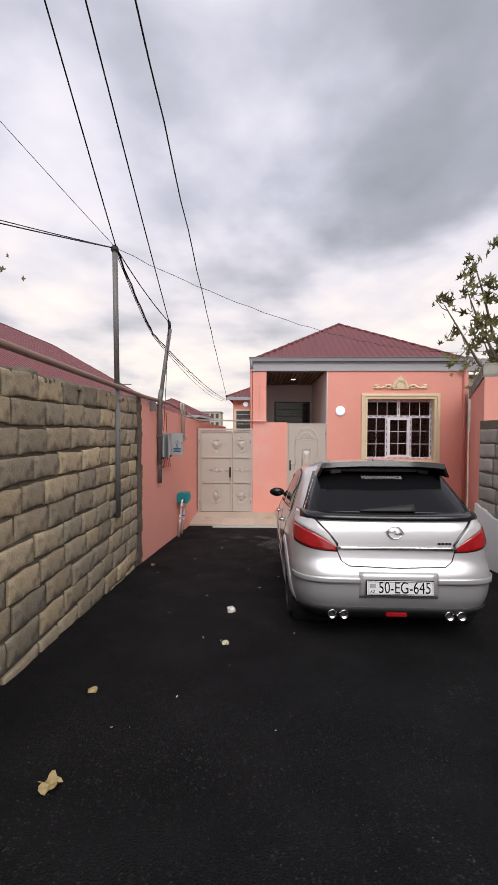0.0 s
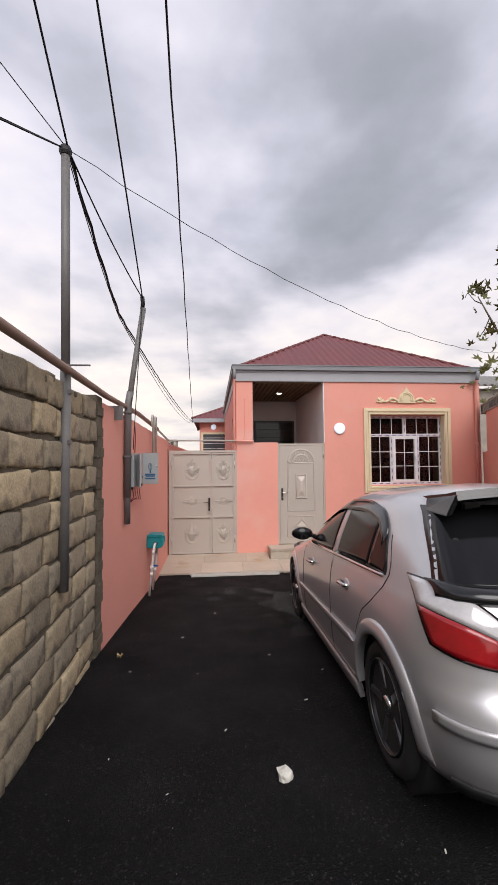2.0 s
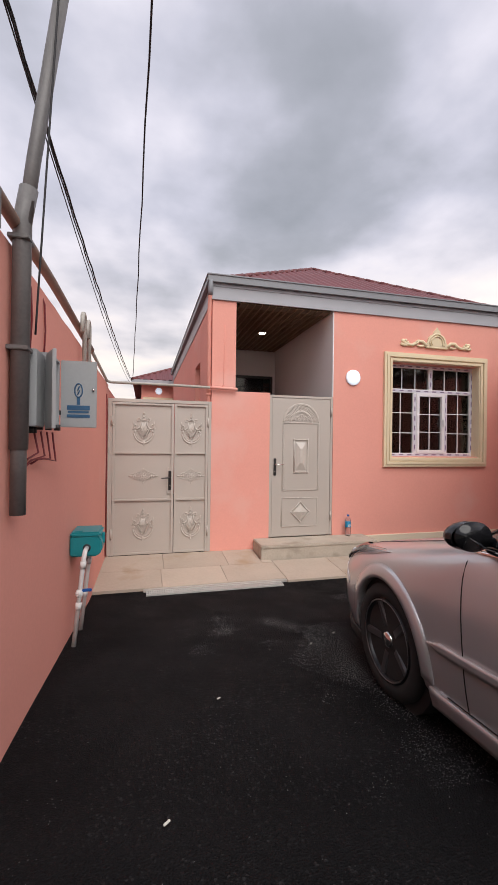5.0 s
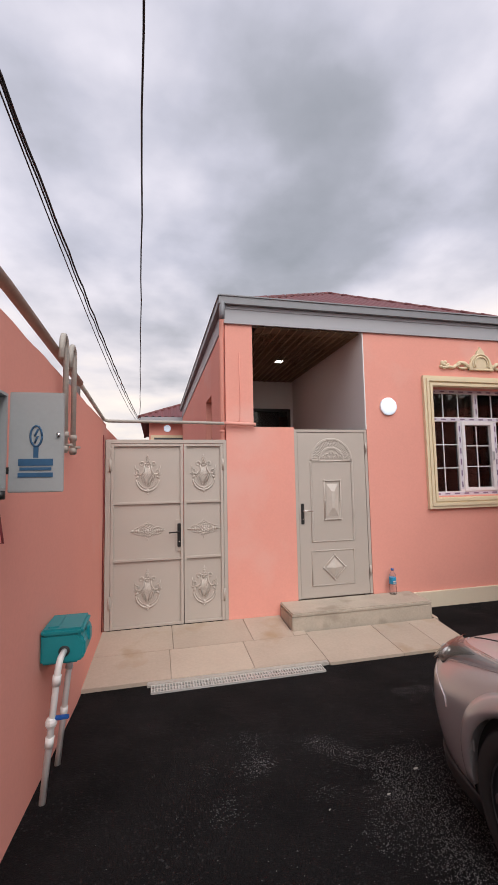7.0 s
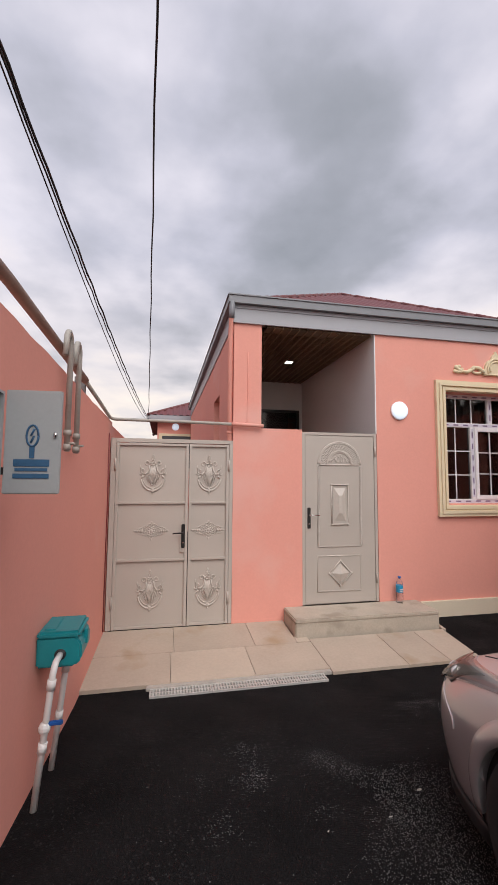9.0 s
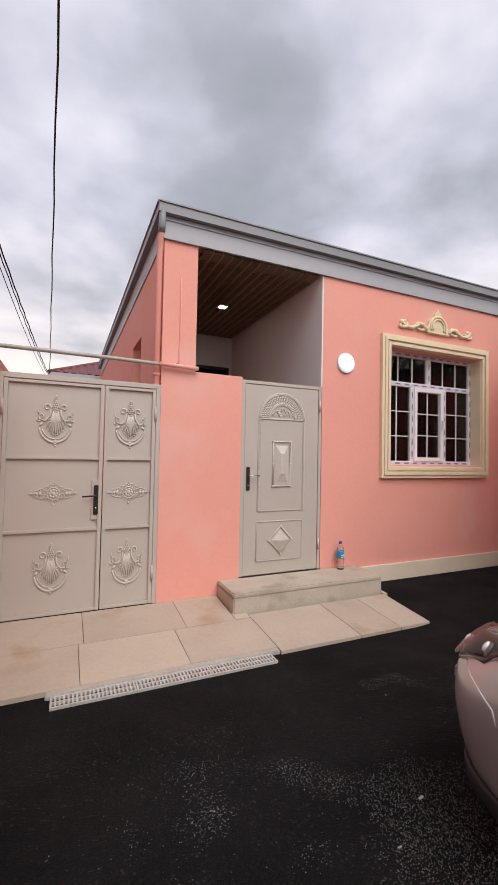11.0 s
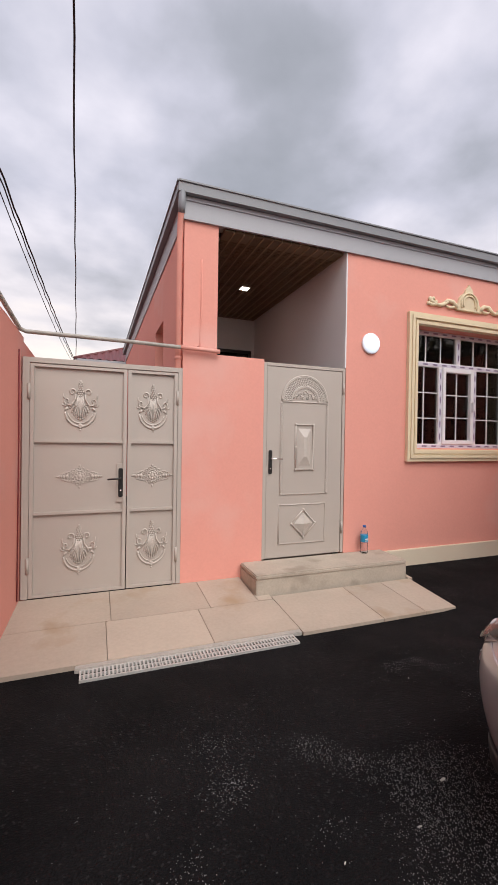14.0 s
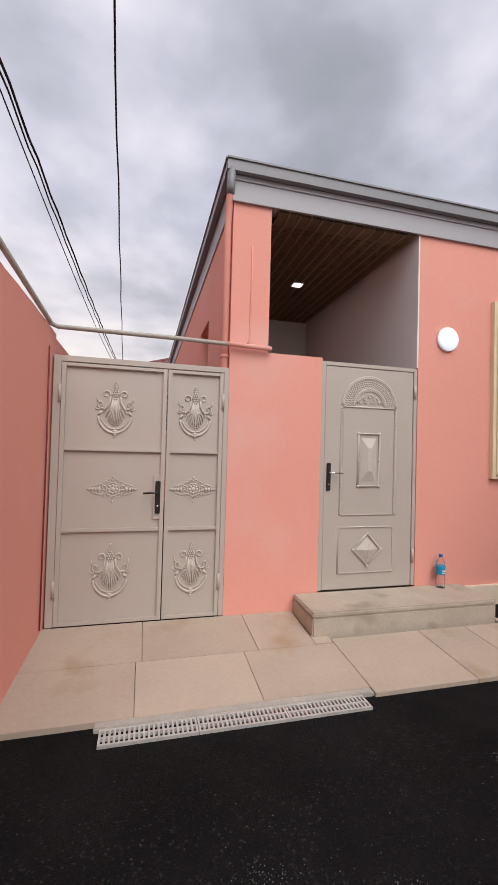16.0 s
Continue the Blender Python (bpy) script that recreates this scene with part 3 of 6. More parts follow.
# neighbour shed roof behind
bm = bmesh.new(); sheet_face(bm, (5.2, 10.6, 3.0), (9.5, 10.6, 3.0), (5.2, 14.5, 4.0), (9.5, 14.5, 4.0), 0.17, 0.04)
sh = tagged(new("shed_roof", mesh_of("shed_roof", bm, SHEET_GREY)), "grey corrugated sheet roof of the neighbour shed", "roof", kind="structure")
sh.modifiers.new("thick", "SOLIDIFY").thickness = 0.012
structure("wall_shed", boxes((5.3, 9.4, 10.8, 14.4, -0.8, 2.98)), GREY_BLOCK, "grey block shed behind the neighbour wall", "wall")

# ---- neighbouring houses and distance ----
def far_house(name, label, x0, x1, y0, y1, ze, zr, run, material):
    h = thing(name, label, "house")
    part("wall", boxes((x0 + 0.3, x1 - 0.3, y0 + 0.3, y1 - 0.3, -0.8, ze)), material, h)
    xm = (x0 + x1) / 2
    a, b = (xm, y0 + run, zr), (xm, y1 - run, zr)
    c = [(x0, y0, ze), (x1, y0, ze), (x1, y1, ze), (x0, y1, ze)]
    bm = bmesh.new()
    for p, q, r, s in ((c[0], c[1], a, a), (c[1], c[2], a, b), (c[2], c[3], b, b), (c[3], c[0], b, a)):
        sheet_face(bm, p, q, r, s, 0.2, 0.025)
    rf = part("roof", bm, ROOF, h, "maroon ribbed metal roof")
    bm = bmesh.new()
    for p, q in ((c[0], a), (c[1], a), (c[2], b), (c[3], b), (a, b)):
        tube(bm, [p, q], 0.05, 6)
    part("ridge_cap", bm, ROOF_CAP, rf)
    part("eaves_board", boxes((x0, x1, y0, y0 + 0.03, ze - 0.16, ze), (x1 - 0.03, x1, y0 + 0.03, y1, ze - 0.16, ze)), FASCIA, h)
    return h
far_house("neighbour_house", "neighbour house with a maroon metal hip roof", -11.7, -4.3, 4.0, 19.5, 2.45, 4.80, 3.6, PLASTER)
far_house("rear_neighbour_house", "distant house with a maroon metal roof", -9.0, -3.9, 28, 36, 2.6, 3.9, 2.6, PLASTER)
yard = far_house("yard_house", "pink house at the end of the yard with a maroon roof", -1.45, 5.5, 18.45, 25, 3.05, 4.6, 3.0, PLASTER)
wn = part("window", boxes((-1.10, 0.1, 18.70, 18.75, 1.3, 2.5)), MOULD, yard, "dark window in a cream surround")
part("pane", boxes((-1.0, 0.0, 18.69, 18.699, 1.4, 2.42)), FAR_DARK, wn)
for k in range(4):
    part("bar", boxes((-1.0, 0.0, 18.68, 18.689, 1.6 + k * 0.22, 1.62 + k * 0.22)), PVC, wn)
bm = bmesh.new(); lathe(bm, [(0.11, 0), (0.11, 0.03), (0.09, 0.05), (0, 0.055)], Matrix.Translation((-0.58, 18.75, 2.72)) @ Matrix.Rotation(radians(90), 4, "X"))
lm = tagged(new("wall_lamp", mesh_of("wall_lamp", bm, LAMP)), "round white wall lamp on the yard house", "wall lamp", "round wall lamps")
ab = thing("apartment_building", "beige apartment building far away", "building", pose(-15.5, 125, -1))
part("wall", boxes((-4, 4, 0, 8, 0, 8.2)), FAR_WALL, ab)
part("roof", boxes((-4.2, 4.2, -0.2, 8.2, 8.2, 8.5)), CONCRETE, ab)
for r in range(3):
    for c in range(5):
        part("window", boxes((-3.5 + c * 1.5, -2.6 + c * 1.5, -0.06, -0.01, 1.2 + r * 2.6, 2.6 + r * 2.6)), FAR_DARK, ab)

# ---- poles, pipes, cables ----
pole = thing("cable_pole", "grey steel pole clamped to the stone wall", "pole", pose(-1.64, 4.74, 0.49))
bm = bmesh.new(); tube(bm, [(0, 0, 0), (0, 0.01, 1.55)], 0.036, 12); part("lower_tube", bm, PIPE, pole)
bm = bmesh.new(); tube(bm, [(0, 0.01, 1.5), (-0.02, 0.02, 3.1)], 0.030, 12); part("upper_tube", bm, PIPE, pole)
bm = bmesh.new(); ball(bm, (-0.02, 0.02, 3.1), 0.045, 0.045, 0.05); part("insulator", bm, CABLE, pole, "black taped cable head")
for z in (1.0, 1.35):
    part("bracket", boxes((-0.06, 0.045, -0.02, 0.02, z, z + 0.03)), PIPE, pole, bevel=0.003)
con = thing("conduit_mast", "bent grey conduit mast on the pink wall", "pole", pose(-1.585, 6.58, 0.66))
bm = bmesh.new(); tube(bm, [(0, 0, 0), (0.0, 0, 0.42), (0.0, 0.0, 0.45)], 0.034, 12); part("flattened_foot", bm, PIPE, con)
bm = bmesh.new(); tube(bm, [(0, 0, 0.3), (0.005, 0, 1.35), (0.03, 0, 1.5)], 0.040, 12); part("lower_tube", bm, PIPE, con)
bm = bmesh.new(); tube(bm, [(0.01, 0, 1.3), (0.05, -0.01, 1.62), (0.185, -0.07, 2.45)], 0.031, 12); part("upper_tube", bm, PIPE, con)
bm = bmesh.new(); tube(bm, [(0.17, -0.06, 2.42), (0.185, -0.10, 2.5), (0.18, -0.13, 2.56)], 0.024, 8); part("cable_head", bm, CABLE, con)
for z in (0.75, 1.25):
    part("clamp", boxes((-0.045, 0.045, -0.05, 0.05, z, z + 0.02)), PIPE, con, bevel=0.003)

gp = thing("gas_pipe", "brown painted gas pipe running along the wall tops", "pipe")
bm = bmesh.new(); tube(bm, [(-1.60, -12, 2.2), (-1.60, 0, 2.10), (-1.61, 2.6, 2.045), (-1.62, 5.8, 1.985), (-1.595, 7.3, 1.99), (-1.545, 8.8, 1.90)], 0.029, 10); part("main_pipe", bm, PIPE_RUST, gp)
bm = bmesh.new(); tube(bm, [(-1.545, 8.78, 1.90), (-1.50, 10.02, 1.775), (-1.46, FY - 0.045, 1.765), (-0.6, FY - 0.045, 1.76), (0.20, FY - 0.045, 1.745)], 0.018, 8); part("thin_pipe", bm, PIPE_LIGHT, gp)
bm = bmesh.new(); tube(bm, [(-0.17, FY - 0.045, 1.755), (0.21, FY - 0.045, 1.743)], 0.021, 8); part("pink_sleeve", bm, PLASTER, gp)
part("bracket", boxes((-1.66, -1.46, 4.70, 4.715, 2.03, 2.04)), PIPE, gp, bevel=0.002)
for yy in (6.2, 8.9):
    bm = bmesh.new(); bx(bm, left_x(yy) - 0.1, -1.56, yy, yy + 0.03, 1.80, 1.95); part("bracket", bm, PIPE, gp)
for yy in (8.17, 8.40):
    lx = left_x(yy)
    ub = thing("riser_loop", "pale grey U-shaped service pipe hung over the gas pipe", "pipe", group="U-shaped risers")
    bm = bmesh.new()
    pts = [(lx + 0.045, yy, 1.30), (lx + 0.045, yy, 1.98)] + [(lx + 0.045 + 0.06 - 0.06 * math.cos(a), yy, 1.98 + 0.07 * math.sin(a)) for a in (0.5, 1.0, 1.57, 2.1, 2.6, 3.14)] + [(lx + 0.165, yy - 0.02, 1.88)]
    pts = [(lx + 0.05, p[1] - (p[0] - lx - 0.045) * 1.0, p[2]) for p in pts]
    tube(bm, pts, 0.018, 10); part("loop", bm, PIPE_LIGHT, ub)
    for z in (1.31, 1.40):
        bm = bmesh.new(); tube(bm, [(lx + 0.05, yy, z), (lx + 0.05, yy, z + 0.035)], 0.027, 6); part("nut", bm, PIPE_LIGHT, ub)
    bm = bmesh.new(); tube(bm, [(lx + 0.05, yy, 1.35), (lx + 0.10, yy - 0.02, 1.35)], 0.008, 6); part("tap_lever", bm, PIPE_LIGHT, ub)

def cable(name_label, p, q, sag, r=0.008, n=24, wob=0.0, material=CABLE):
    bm = bmesh.new()
    P, Q = Vector(p), Vector(q)
    pts = []
    for k in range(n + 1):
        s = k / n
        v = P.lerp(Q, s); v.z -= 4 * sag * s * (1 - s)
        if wob and 0 < k < n:
            v += Vector((math.sin(k * 1.9), math.cos(k * 1.7), math.sin(k * 2.3))) * wob
        pts.append(v)
    tube(bm, pts, r * 0.75, 6)
    return tagged(new("overhead_cable", mesh_of("overhead_cable", bm, material)), name_label, "cable", "overhead cables")
P1, P2 = (-1.64, 4.76, 3.60), (-1.40, 6.45, 3.20)
FARC = (-1.42, 18.45, 3.02)
cable("black twisted cable high over the lane", (-0.6, -4.0, 5.25), FARC, 0.12, 0.011, 40, 0.006)
cable("black cable rising from the steel pole", (-1.45, -3.0, 9.1), P1, 0.1, 0.010)
cable("black cable rising from the conduit mast", (-0.88, -3.0, 6.9), P2, 0.12, 0.010)
cable("thin dark cable crossing towards the fig tree", P1, (5.2, 8.4, 3.2), 0.50, 0.004, 40, 0.008)
cable("black cable to the neighbour roof", P1, (-6.0, 0.8, 3.5), 0.12, 0.009)
cable("black cable to the neighbour roof", P1, (-6.0, 0.9, 3.62), 0.10, 0.007)
cable("thin cable over the neighbour roof", P1, (-5.0, 1.7, 7.2), 0.05, 0.005)
PM = (-1.67, 6.5, 3.04)
for k, (r, wob) in enumerate(((0.012, 0.006), (0.008, 0.004), (0.006, 0.0))):
    cable("black bundled cable from pole to mast", (P1[0], P1[1], P1[2] - 0.03 * k), (PM[0], PM[1], PM[2] - 0.02 * k), 0.03 + 0.01 * k, r, 12, wob)
cable("black bundled cable along the garden wall", PM, (FARC[0], FARC[1], 2.92), 0.15, 0.011, 60, 0.004)
cable("black bundled cable along the garden wall", (PM[0], PM[1], PM[2] - 0.02), (FARC[0], FARC[1], 2.88), 0.20, 0.008, 60, 0.004)
cable("thin black cable along the garden wall", (PM[0], PM[1], PM[2] - 0.04), (FARC[0] - 0.03, FARC[1], 2.85), 0.27, 0.006, 60)
cable("black cable between pole and mast", P1, P2, 0.05, 0.009)
cable("black cable hanging down the mast", P2, (-1.53, 6.62, 1.5), -0.02, 0.007)

# meter boxes
mx = left_x(7.0)
mb = thing("meter_box", "grey electric meter enclosure with its door open", "meter box", pose(mx, 6.82, 1.09) @ Matrix.Diagonal((1, 0.96, 0.88, 1)))
part("body", boxes((0, 0.012, 0, 0.26, 0, 0.42), (0.012, 0.11, 0, 0.012, 0, 0.42), (0.012, 0.11, 0.248, 0.26, 0, 0.42), (0.012, 0.11, 0.012, 0.248, 0, 0.012), (0.012, 0.11, 0.012, 0.248, 0.408, 0.42)), BOX_GREY, mb)
part("meter", boxes((0.012, 0.06, 0.05, 0.2, 0.06, 0.16)), PVC, mb, "white meter modules", bevel=0.004)
DR = Matrix.Translation((0.115, 0.262, 0)) @ Matrix.Rotation(radians(-4), 4, "Z") @ Matrix.Diagonal((0.60, 1, 1, 1))
def dbox(*r):
    bm = bmesh.new(); bx(bm, *r, DR); return bm
door = part("door", dbox(0, 0.33, 0, 0.018, -0.01, 0.43), BOX_GREY, mb, bevel=0.003)
for a, b, c, d in ((0.06, 0.27, 0.105, 0.135), (0.07, 0.26, 0.085, 0.098), (0.06, 0.27, 0.055, 0.075), (0.15, 0.18, 0.14, 0.19)):
    part("print", dbox(a, b, -0.003, -0.0005, c, d), INK, door, "blue printed lettering, worn")
bm = bmesh.new()
tube(bm, [DR @ Vector((0.165 + 0.035 * math.cos(a), -0.002, 0.235 + 0.045 * math.sin(a))) for a in [k * math.tau / 20 for k in range(21)]], 0.004, 5)
tube(bm, [DR @ Vector(p) for p in ((0.175, -0.002, 0.265), (0.155, -0.002, 0.235), (0.175, -0.002, 0.235), (0.155, -0.002, 0.205))], 0.004, 5)
part("print", bm, INK, door, "blue lamp sign")
bm = bmesh.new(); lathe(bm, [(0.012, 0), (0.012, 0.008), (0, 0.01)], DR @ Matrix.Translation((0.30, 0, 0.24)) @ Matrix.Rotation(radians(90), 4, "X"), 10); part("lock", bm, CHROME, door)
part("hinge", boxes((0.10, 0.125, 0.262, 0.275, 0.07, 0.10)), BLACK_METAL, mb)
for k in range(3):
    bm = bmesh.new(); tube(bm, [(0.05 + 0.03 * k, 0.06 + 0.07 * k, 0), (0.05 + 0.03 * k, 0.06 + 0.07 * k, -0.035)], 0.018, 8); part("cable_gland", bm, BLACK_METAL, mb)
mb2 = thing("meter_box", "grey electric meter enclosure with its door ajar", "meter box", pose(left_x(6.7), 6.64, 1.07) @ Matrix.Diagonal((1, 0.6, 0.88, 1)))
part("body", boxes((0, 0.10, 0, 0.27, 0, 0.42)), BOX_GREY, mb2, bevel=0.004)
bm = bmesh.new(); bx(bm, -0.0, 0.018, -0.26, 0, -0.01, 0.43, Matrix.Translation((0.103, 0.27, 0)) @ Matrix.Rotation(radians(14), 4, "Z")); part("door", bm, BOX_GREY, mb2, bevel=0.003)
for k in range(2):
    bm = bmesh.new(); tube(bm, [(0.06, 0.08 + 0.1 * k, 0), (0.06, 0.08 + 0.1 * k, -0.035)], 0.018, 8); part("cable_gland", bm, BLACK_METAL, mb2)
for y0, top in ((6.80, 1.9), (6.86, 1.88), (7.12, 1.86)):
    bm = bmesh.new(); x = left_x(y0) + 0.008
    tube(bm, [(x, y0, 1.47), (x + 0.004, y0 + 0.02, 1.65), (x, y0 + 0.01, 1.8), (x - 0.03, y0, top + 0.03)], 0.0055, 6)
    tagged(new("supply_cable", mesh_of("supply_cable", bm, RED_CABLE)), "dark red supply cable running down the wall", "cable", "red supply cables")
for k in range(4):
    bm = bmesh.new(); y = 6.76 + 0.12 * k; x = left_x(y) + 0.06
    tube(bm, [(x, y, 1.05), (x + 0.01, y + 0.05, 0.94 - 0.02 * k), (x - 0.03, y - 0.06, 0.90), (x - 0.045, y - 0.14, 0.84 + 0.02 * k)], 0.0055, 6)
    tagged(new("supply_cable", mesh_of("supply_cable", bm, RED_CABLE)), "dark red cable looping below the meter boxes", "cable", "red supply cables")
bm = bmesh.new(); tube(bm, [(left_x(9.95) + 0.012, 9.98, -0.45), (left_x(9.95) + 0.014, 9.98, 0.9), (left_x(9.95) + 0.01, 9.98, 1.6)], 0.006, 6)
tagged(new("supply_cable", mesh_of("supply_cable", bm, RED_CABLE)), "dark red cable running up beside the gate", "cable", "red supply cables")

# gas regulator box with white pipes
gx = left_x(8.05)
gb = thing("gas_regulator_box", "teal plastic gas regulator box on the pink wall", "gas box", pose(gx, 7.91, 0.10))
bm = bmesh.new()
sec = [(0, 0), (0.20, 0), (0.235, 0.035), (0.235, 0.12), (0.20, 0.165), (0, 0.165)]
ra = [bm.verts.new((u, 0.0, v)) for u, v in sec]; rb = [bm.verts.new((u, 0.27, v)) for u, v in sec]
for k in range(6):
    bm.faces.new((ra[k], ra[(k + 1) % 6], rb[(k + 1) % 6], rb[k]))
bm.faces.new(ra[::-1]); bm.faces.new(rb)
part("body", bm, TEAL, gb, bevel=0.012)
part("lid", boxes((-0.0, 0.225, -0.006, 0.276, 0.150, 0.192)), TEAL, gb, bevel=0.014)
part("latch", boxes((0.225, 0.246, 0.11, 0.16, 0.08, 0.16)), TEAL, gb, bevel=0.004)
part("clip", boxes((0.03, 0.09, 0.03, 0.24, 0.190, 0.198)), TEAL, gb, bevel=0.003)
bm = bmesh.new(); lathe(bm, [(0.030, 0), (0.030, 0.006), (0.0, 0.007)], Matrix.Translation((0.125, 0.001, 0.07)) @ Matrix.Rotation(radians(90), 4, "X"), 16); part("pipe_hole", bm, DARK, gb, "dark hole round the pipe")
def service_pipe(y, zt, face):
    sp = thing("service_pipe", "white plastic service pipe rising from the asphalt", "pipe", group="white service pipes")
    x = gx + 0.105
    zb = ground_z(y) - 0.03
    pts = [(x - 0.05, y, zb), (x + 0.015, y, zt - 0.05), (x + 0.02, y + 0.01, zt - 0.015), (x + 0.02, y + 0.04 * face, zt), (x + 0.02, y + 0.15 * face, zt)]
    bm = bmesh.new(); tube(bm, pts, 0.017, 12); part("pipe", bm, WHITE_PIPE, sp)
    for z in (zb + 0.30, zt - 0.12):
        q = x - 0.05 + 0.065 * (z - zb) / (zt - 0.05 - zb)
        bm = bmesh.new(); tube(bm, [(q, y, z), (q + 0.005, y, z + 0.05)], 0.022, 12); part("coupling", bm, WHITE_PIPE, sp)
    return sp, x, zb
sp, x, zb = service_pipe(7.78, 0.17, 1)
bm = bmesh.new(); ball(bm, (x - 0.012, 7.78, zb + 0.42), 0.03, 0.03, 0.034); part("valve", bm, WHITE_PIPE, sp)
part("valve_lever", boxes((x, x + 0.075, 7.77, 7.79, zb + 0.43, zb + 0.45)), BLUE, sp, "blue valve lever", bevel=0.004)
service_pipe(8.12, 0.11, 0)

# ---- gate ----
OUT = Matrix.Rotation(radians(90), 4, "X")            # local z of turned pieces points to the lane


def arc(cx, cz, r, a0, a1, n=12, r1=None, y=0.0):
    r1 = r if r1 is None else r1
    return [(cx + (r + (r1 - r) * k / n) * math.cos(radians(a0 + (a1 - a0) * k / n)), y, cz + (r + (r1 - r) * k / n) * math.sin(radians(a0 + (a1 - a0) * k / n))) for k in range(n + 1)]


def shell_relief():
    """Palmette of curved ribs under a leafy plume, held between scrolls and a cup-shaped band."""
    bm = bmesh.new()
    for k in range(-5, 6):
        e = abs(k) / 5
        ex, ez = 0.090 * k / 5 * (1 - 0.1 * e), -0.105 + 0.085 * e ** 1.8
        tube(bm, [(0.004 * k, -0.004, 0.075), (0.009 * k * (1 - 0.3 * e), -0.008, 0.0), (0.8 * ex, -0.010, ez + 0.035), (ex, -0.006, ez)], 0.0028, 6, 0.0068)
        ball(bm, (ex, -0.006, ez), 0.0085, 0.008, 0.0085, 6, 4)
    for s in (-1, 1):
        tube(bm, [(s * x, -0.006, z) for x, _, z in arc(0.066, 0.098, 0.030, 205, -150, 16, 0.009)], 0.0065, 6, 0.0045)
        tube(bm, [(s * 0.037, -0.006, 0.085), (s * 0.043, -0.008, 0.04), (s * 0.075, -0.008, -0.002), (s * 0.11, -0.006, 0.004)], 0.0068, 6)
        tube(bm, [(s * x, -0.006, z) for x, _, z in arc(0.108, 0.030, 0.026, -70, 240, 14, 0.008)], 0.0065, 6, 0.0045)
        tube(bm, [(s * 0.12, -0.005, 0.045), (s * 0.138, -0.005, 0.062), (s * 0.136, -0.004, 0.085)], 0.0065, 5, 0.003)
        tube(bm, [(s * 0.118, -0.005, -0.005), (s * 0.142, -0.005, -0.002), (s * 0.15, -0.004, 0.012)], 0.0065, 5, 0.003)
        tube(bm, [(s * 0.10, -0.005, -0.02), (s * 0.126, -0.005, -0.04)], 0.010, 6, 0.007)
    tube(bm, arc(0, -0.035, 0.126, 188, 352, 20, y=-0.005), 0.0085, 6)
    tube(bm, arc(0, -0.028, 0.108, 200, 340, 16, y=-0.004), 0.0045, 6)
    for z, r in ((-0.150, 0.020), (-0.170, 0.014), (-0.186, 0.009)):
        ball(bm, (0, -0.004, z), r, 0.009, r * 0.6, 8, 5)
    for row, n in ((0.070, 2), (0.086, 3), (0.102, 4), (0.118, 3), (0.134, 2)):   # grape-like plume
        for k in range(n):
            ball(bm, ((k - (n - 1) / 2) * 0.0155, -0.006, row), 0.0085, 0.009, 0.0085, 6, 4)
    for z, w in ((0.150, 0.022), (0.168, 0.016), (0.182, 0.009)):
        for s in (-1, 1):
            tube(bm, [(0, -0.005, z - 0.008), (s * w, -0.006, z + 0.006)], 0.0065, 5, 0.003)
        ball(bm, (0, -0.004, z), 0.007, 0.007, 0.010, 6, 4)
    return bm


def rosette_relief():
    bm = bmesh.new()
    ball(bm, (0, -0.004, 0), 0.020, 0.012, 0.020, 8, 5)
    for k in range(8):
        a = k * math.tau / 8
        ball(bm, (0.028 * math.cos(a), -0.004, 0.028 * math.sin(a)), 0.013, 0.008, 0.013, 7, 4)
    tube(bm, arc(0, 0, 0.048, 0, 360, 20, y=-0.003), 0.005, 5)
    for k in range(12):
        a = radians(15 + k * 30)
        tube(bm, arc(0.070 * math.cos(a), 0.066 * math.sin(a), 0.016, 0, 300, 8, 0.006, -0.003), 0.005, 5, 0.003)
    for s in (-1, 1):
        for x, r in ((0.098, 0.017), (0.122, 0.014), (0.143, 0.011), (0.160, 0.008), (0.173, 0.005)):
            ball(bm, (s * x, -0.003, 0), r * 0.9, 0.008, r, 7, 4)
            tube(bm, [(s * (x - 0.01), -0.002, -r * 1.5), (s * (x + 0.008), -0.003, 0), (s * (x - 0.01), -0.002, r * 1.5)], 0.004, 5)
        for x, z in ((0.088, 0.030), (0.108, 0.026), (0.130, 0.018)):
            for d in (-1, 1):
                tube(bm, arc(s * x, d * z, 0.014, 0, 300 * d, 8, 0.005, -0.003), 0.005, 5, 0.003)
    for s in (-1, 1):
        ball(bm, (0, -0.003, s * 0.090), 0.009, 0.006, 0.012, 6, 4)
    return bm


SHELL = mesh_of("shell_ornament", shell_relief(), GATE_RELIEF, smooth=True)
ROSE = mesh_of("rosette_ornament", rosette_relief(), GATE_RELIEF, smooth=True)


def lever_handle(parent, m, knob=True):
    def hb(*r):
        bm = bmesh.new(); bx(bm, *r, m); return bm
    h = part("handle", hb(-0.02, 0.02, -0.012, 0, -0.13, 0.13), BLACK_METAL, parent, "black lock plate", bevel=0.005)
    bm = bmesh.new(); tube(bm, [m @ Vector(p) for p in ((0, -0.012, 0.04), (0, -0.05, 0.04), (-0.02, -0.055, 0.04), (-0.115, -0.055, 0.035))], 0.008, 8)
    part("lever", bm, BLACK_METAL if knob else CHROME, h)
    bm = bmesh.new(); lathe(bm, [(0.008, 0), (0.008, 0.004), (0, 0.005)], m @ Matrix.Translation((0, -0.012, -0.07)) @ OUT, 8)
    part("keyhole", bm, CHROME, h)


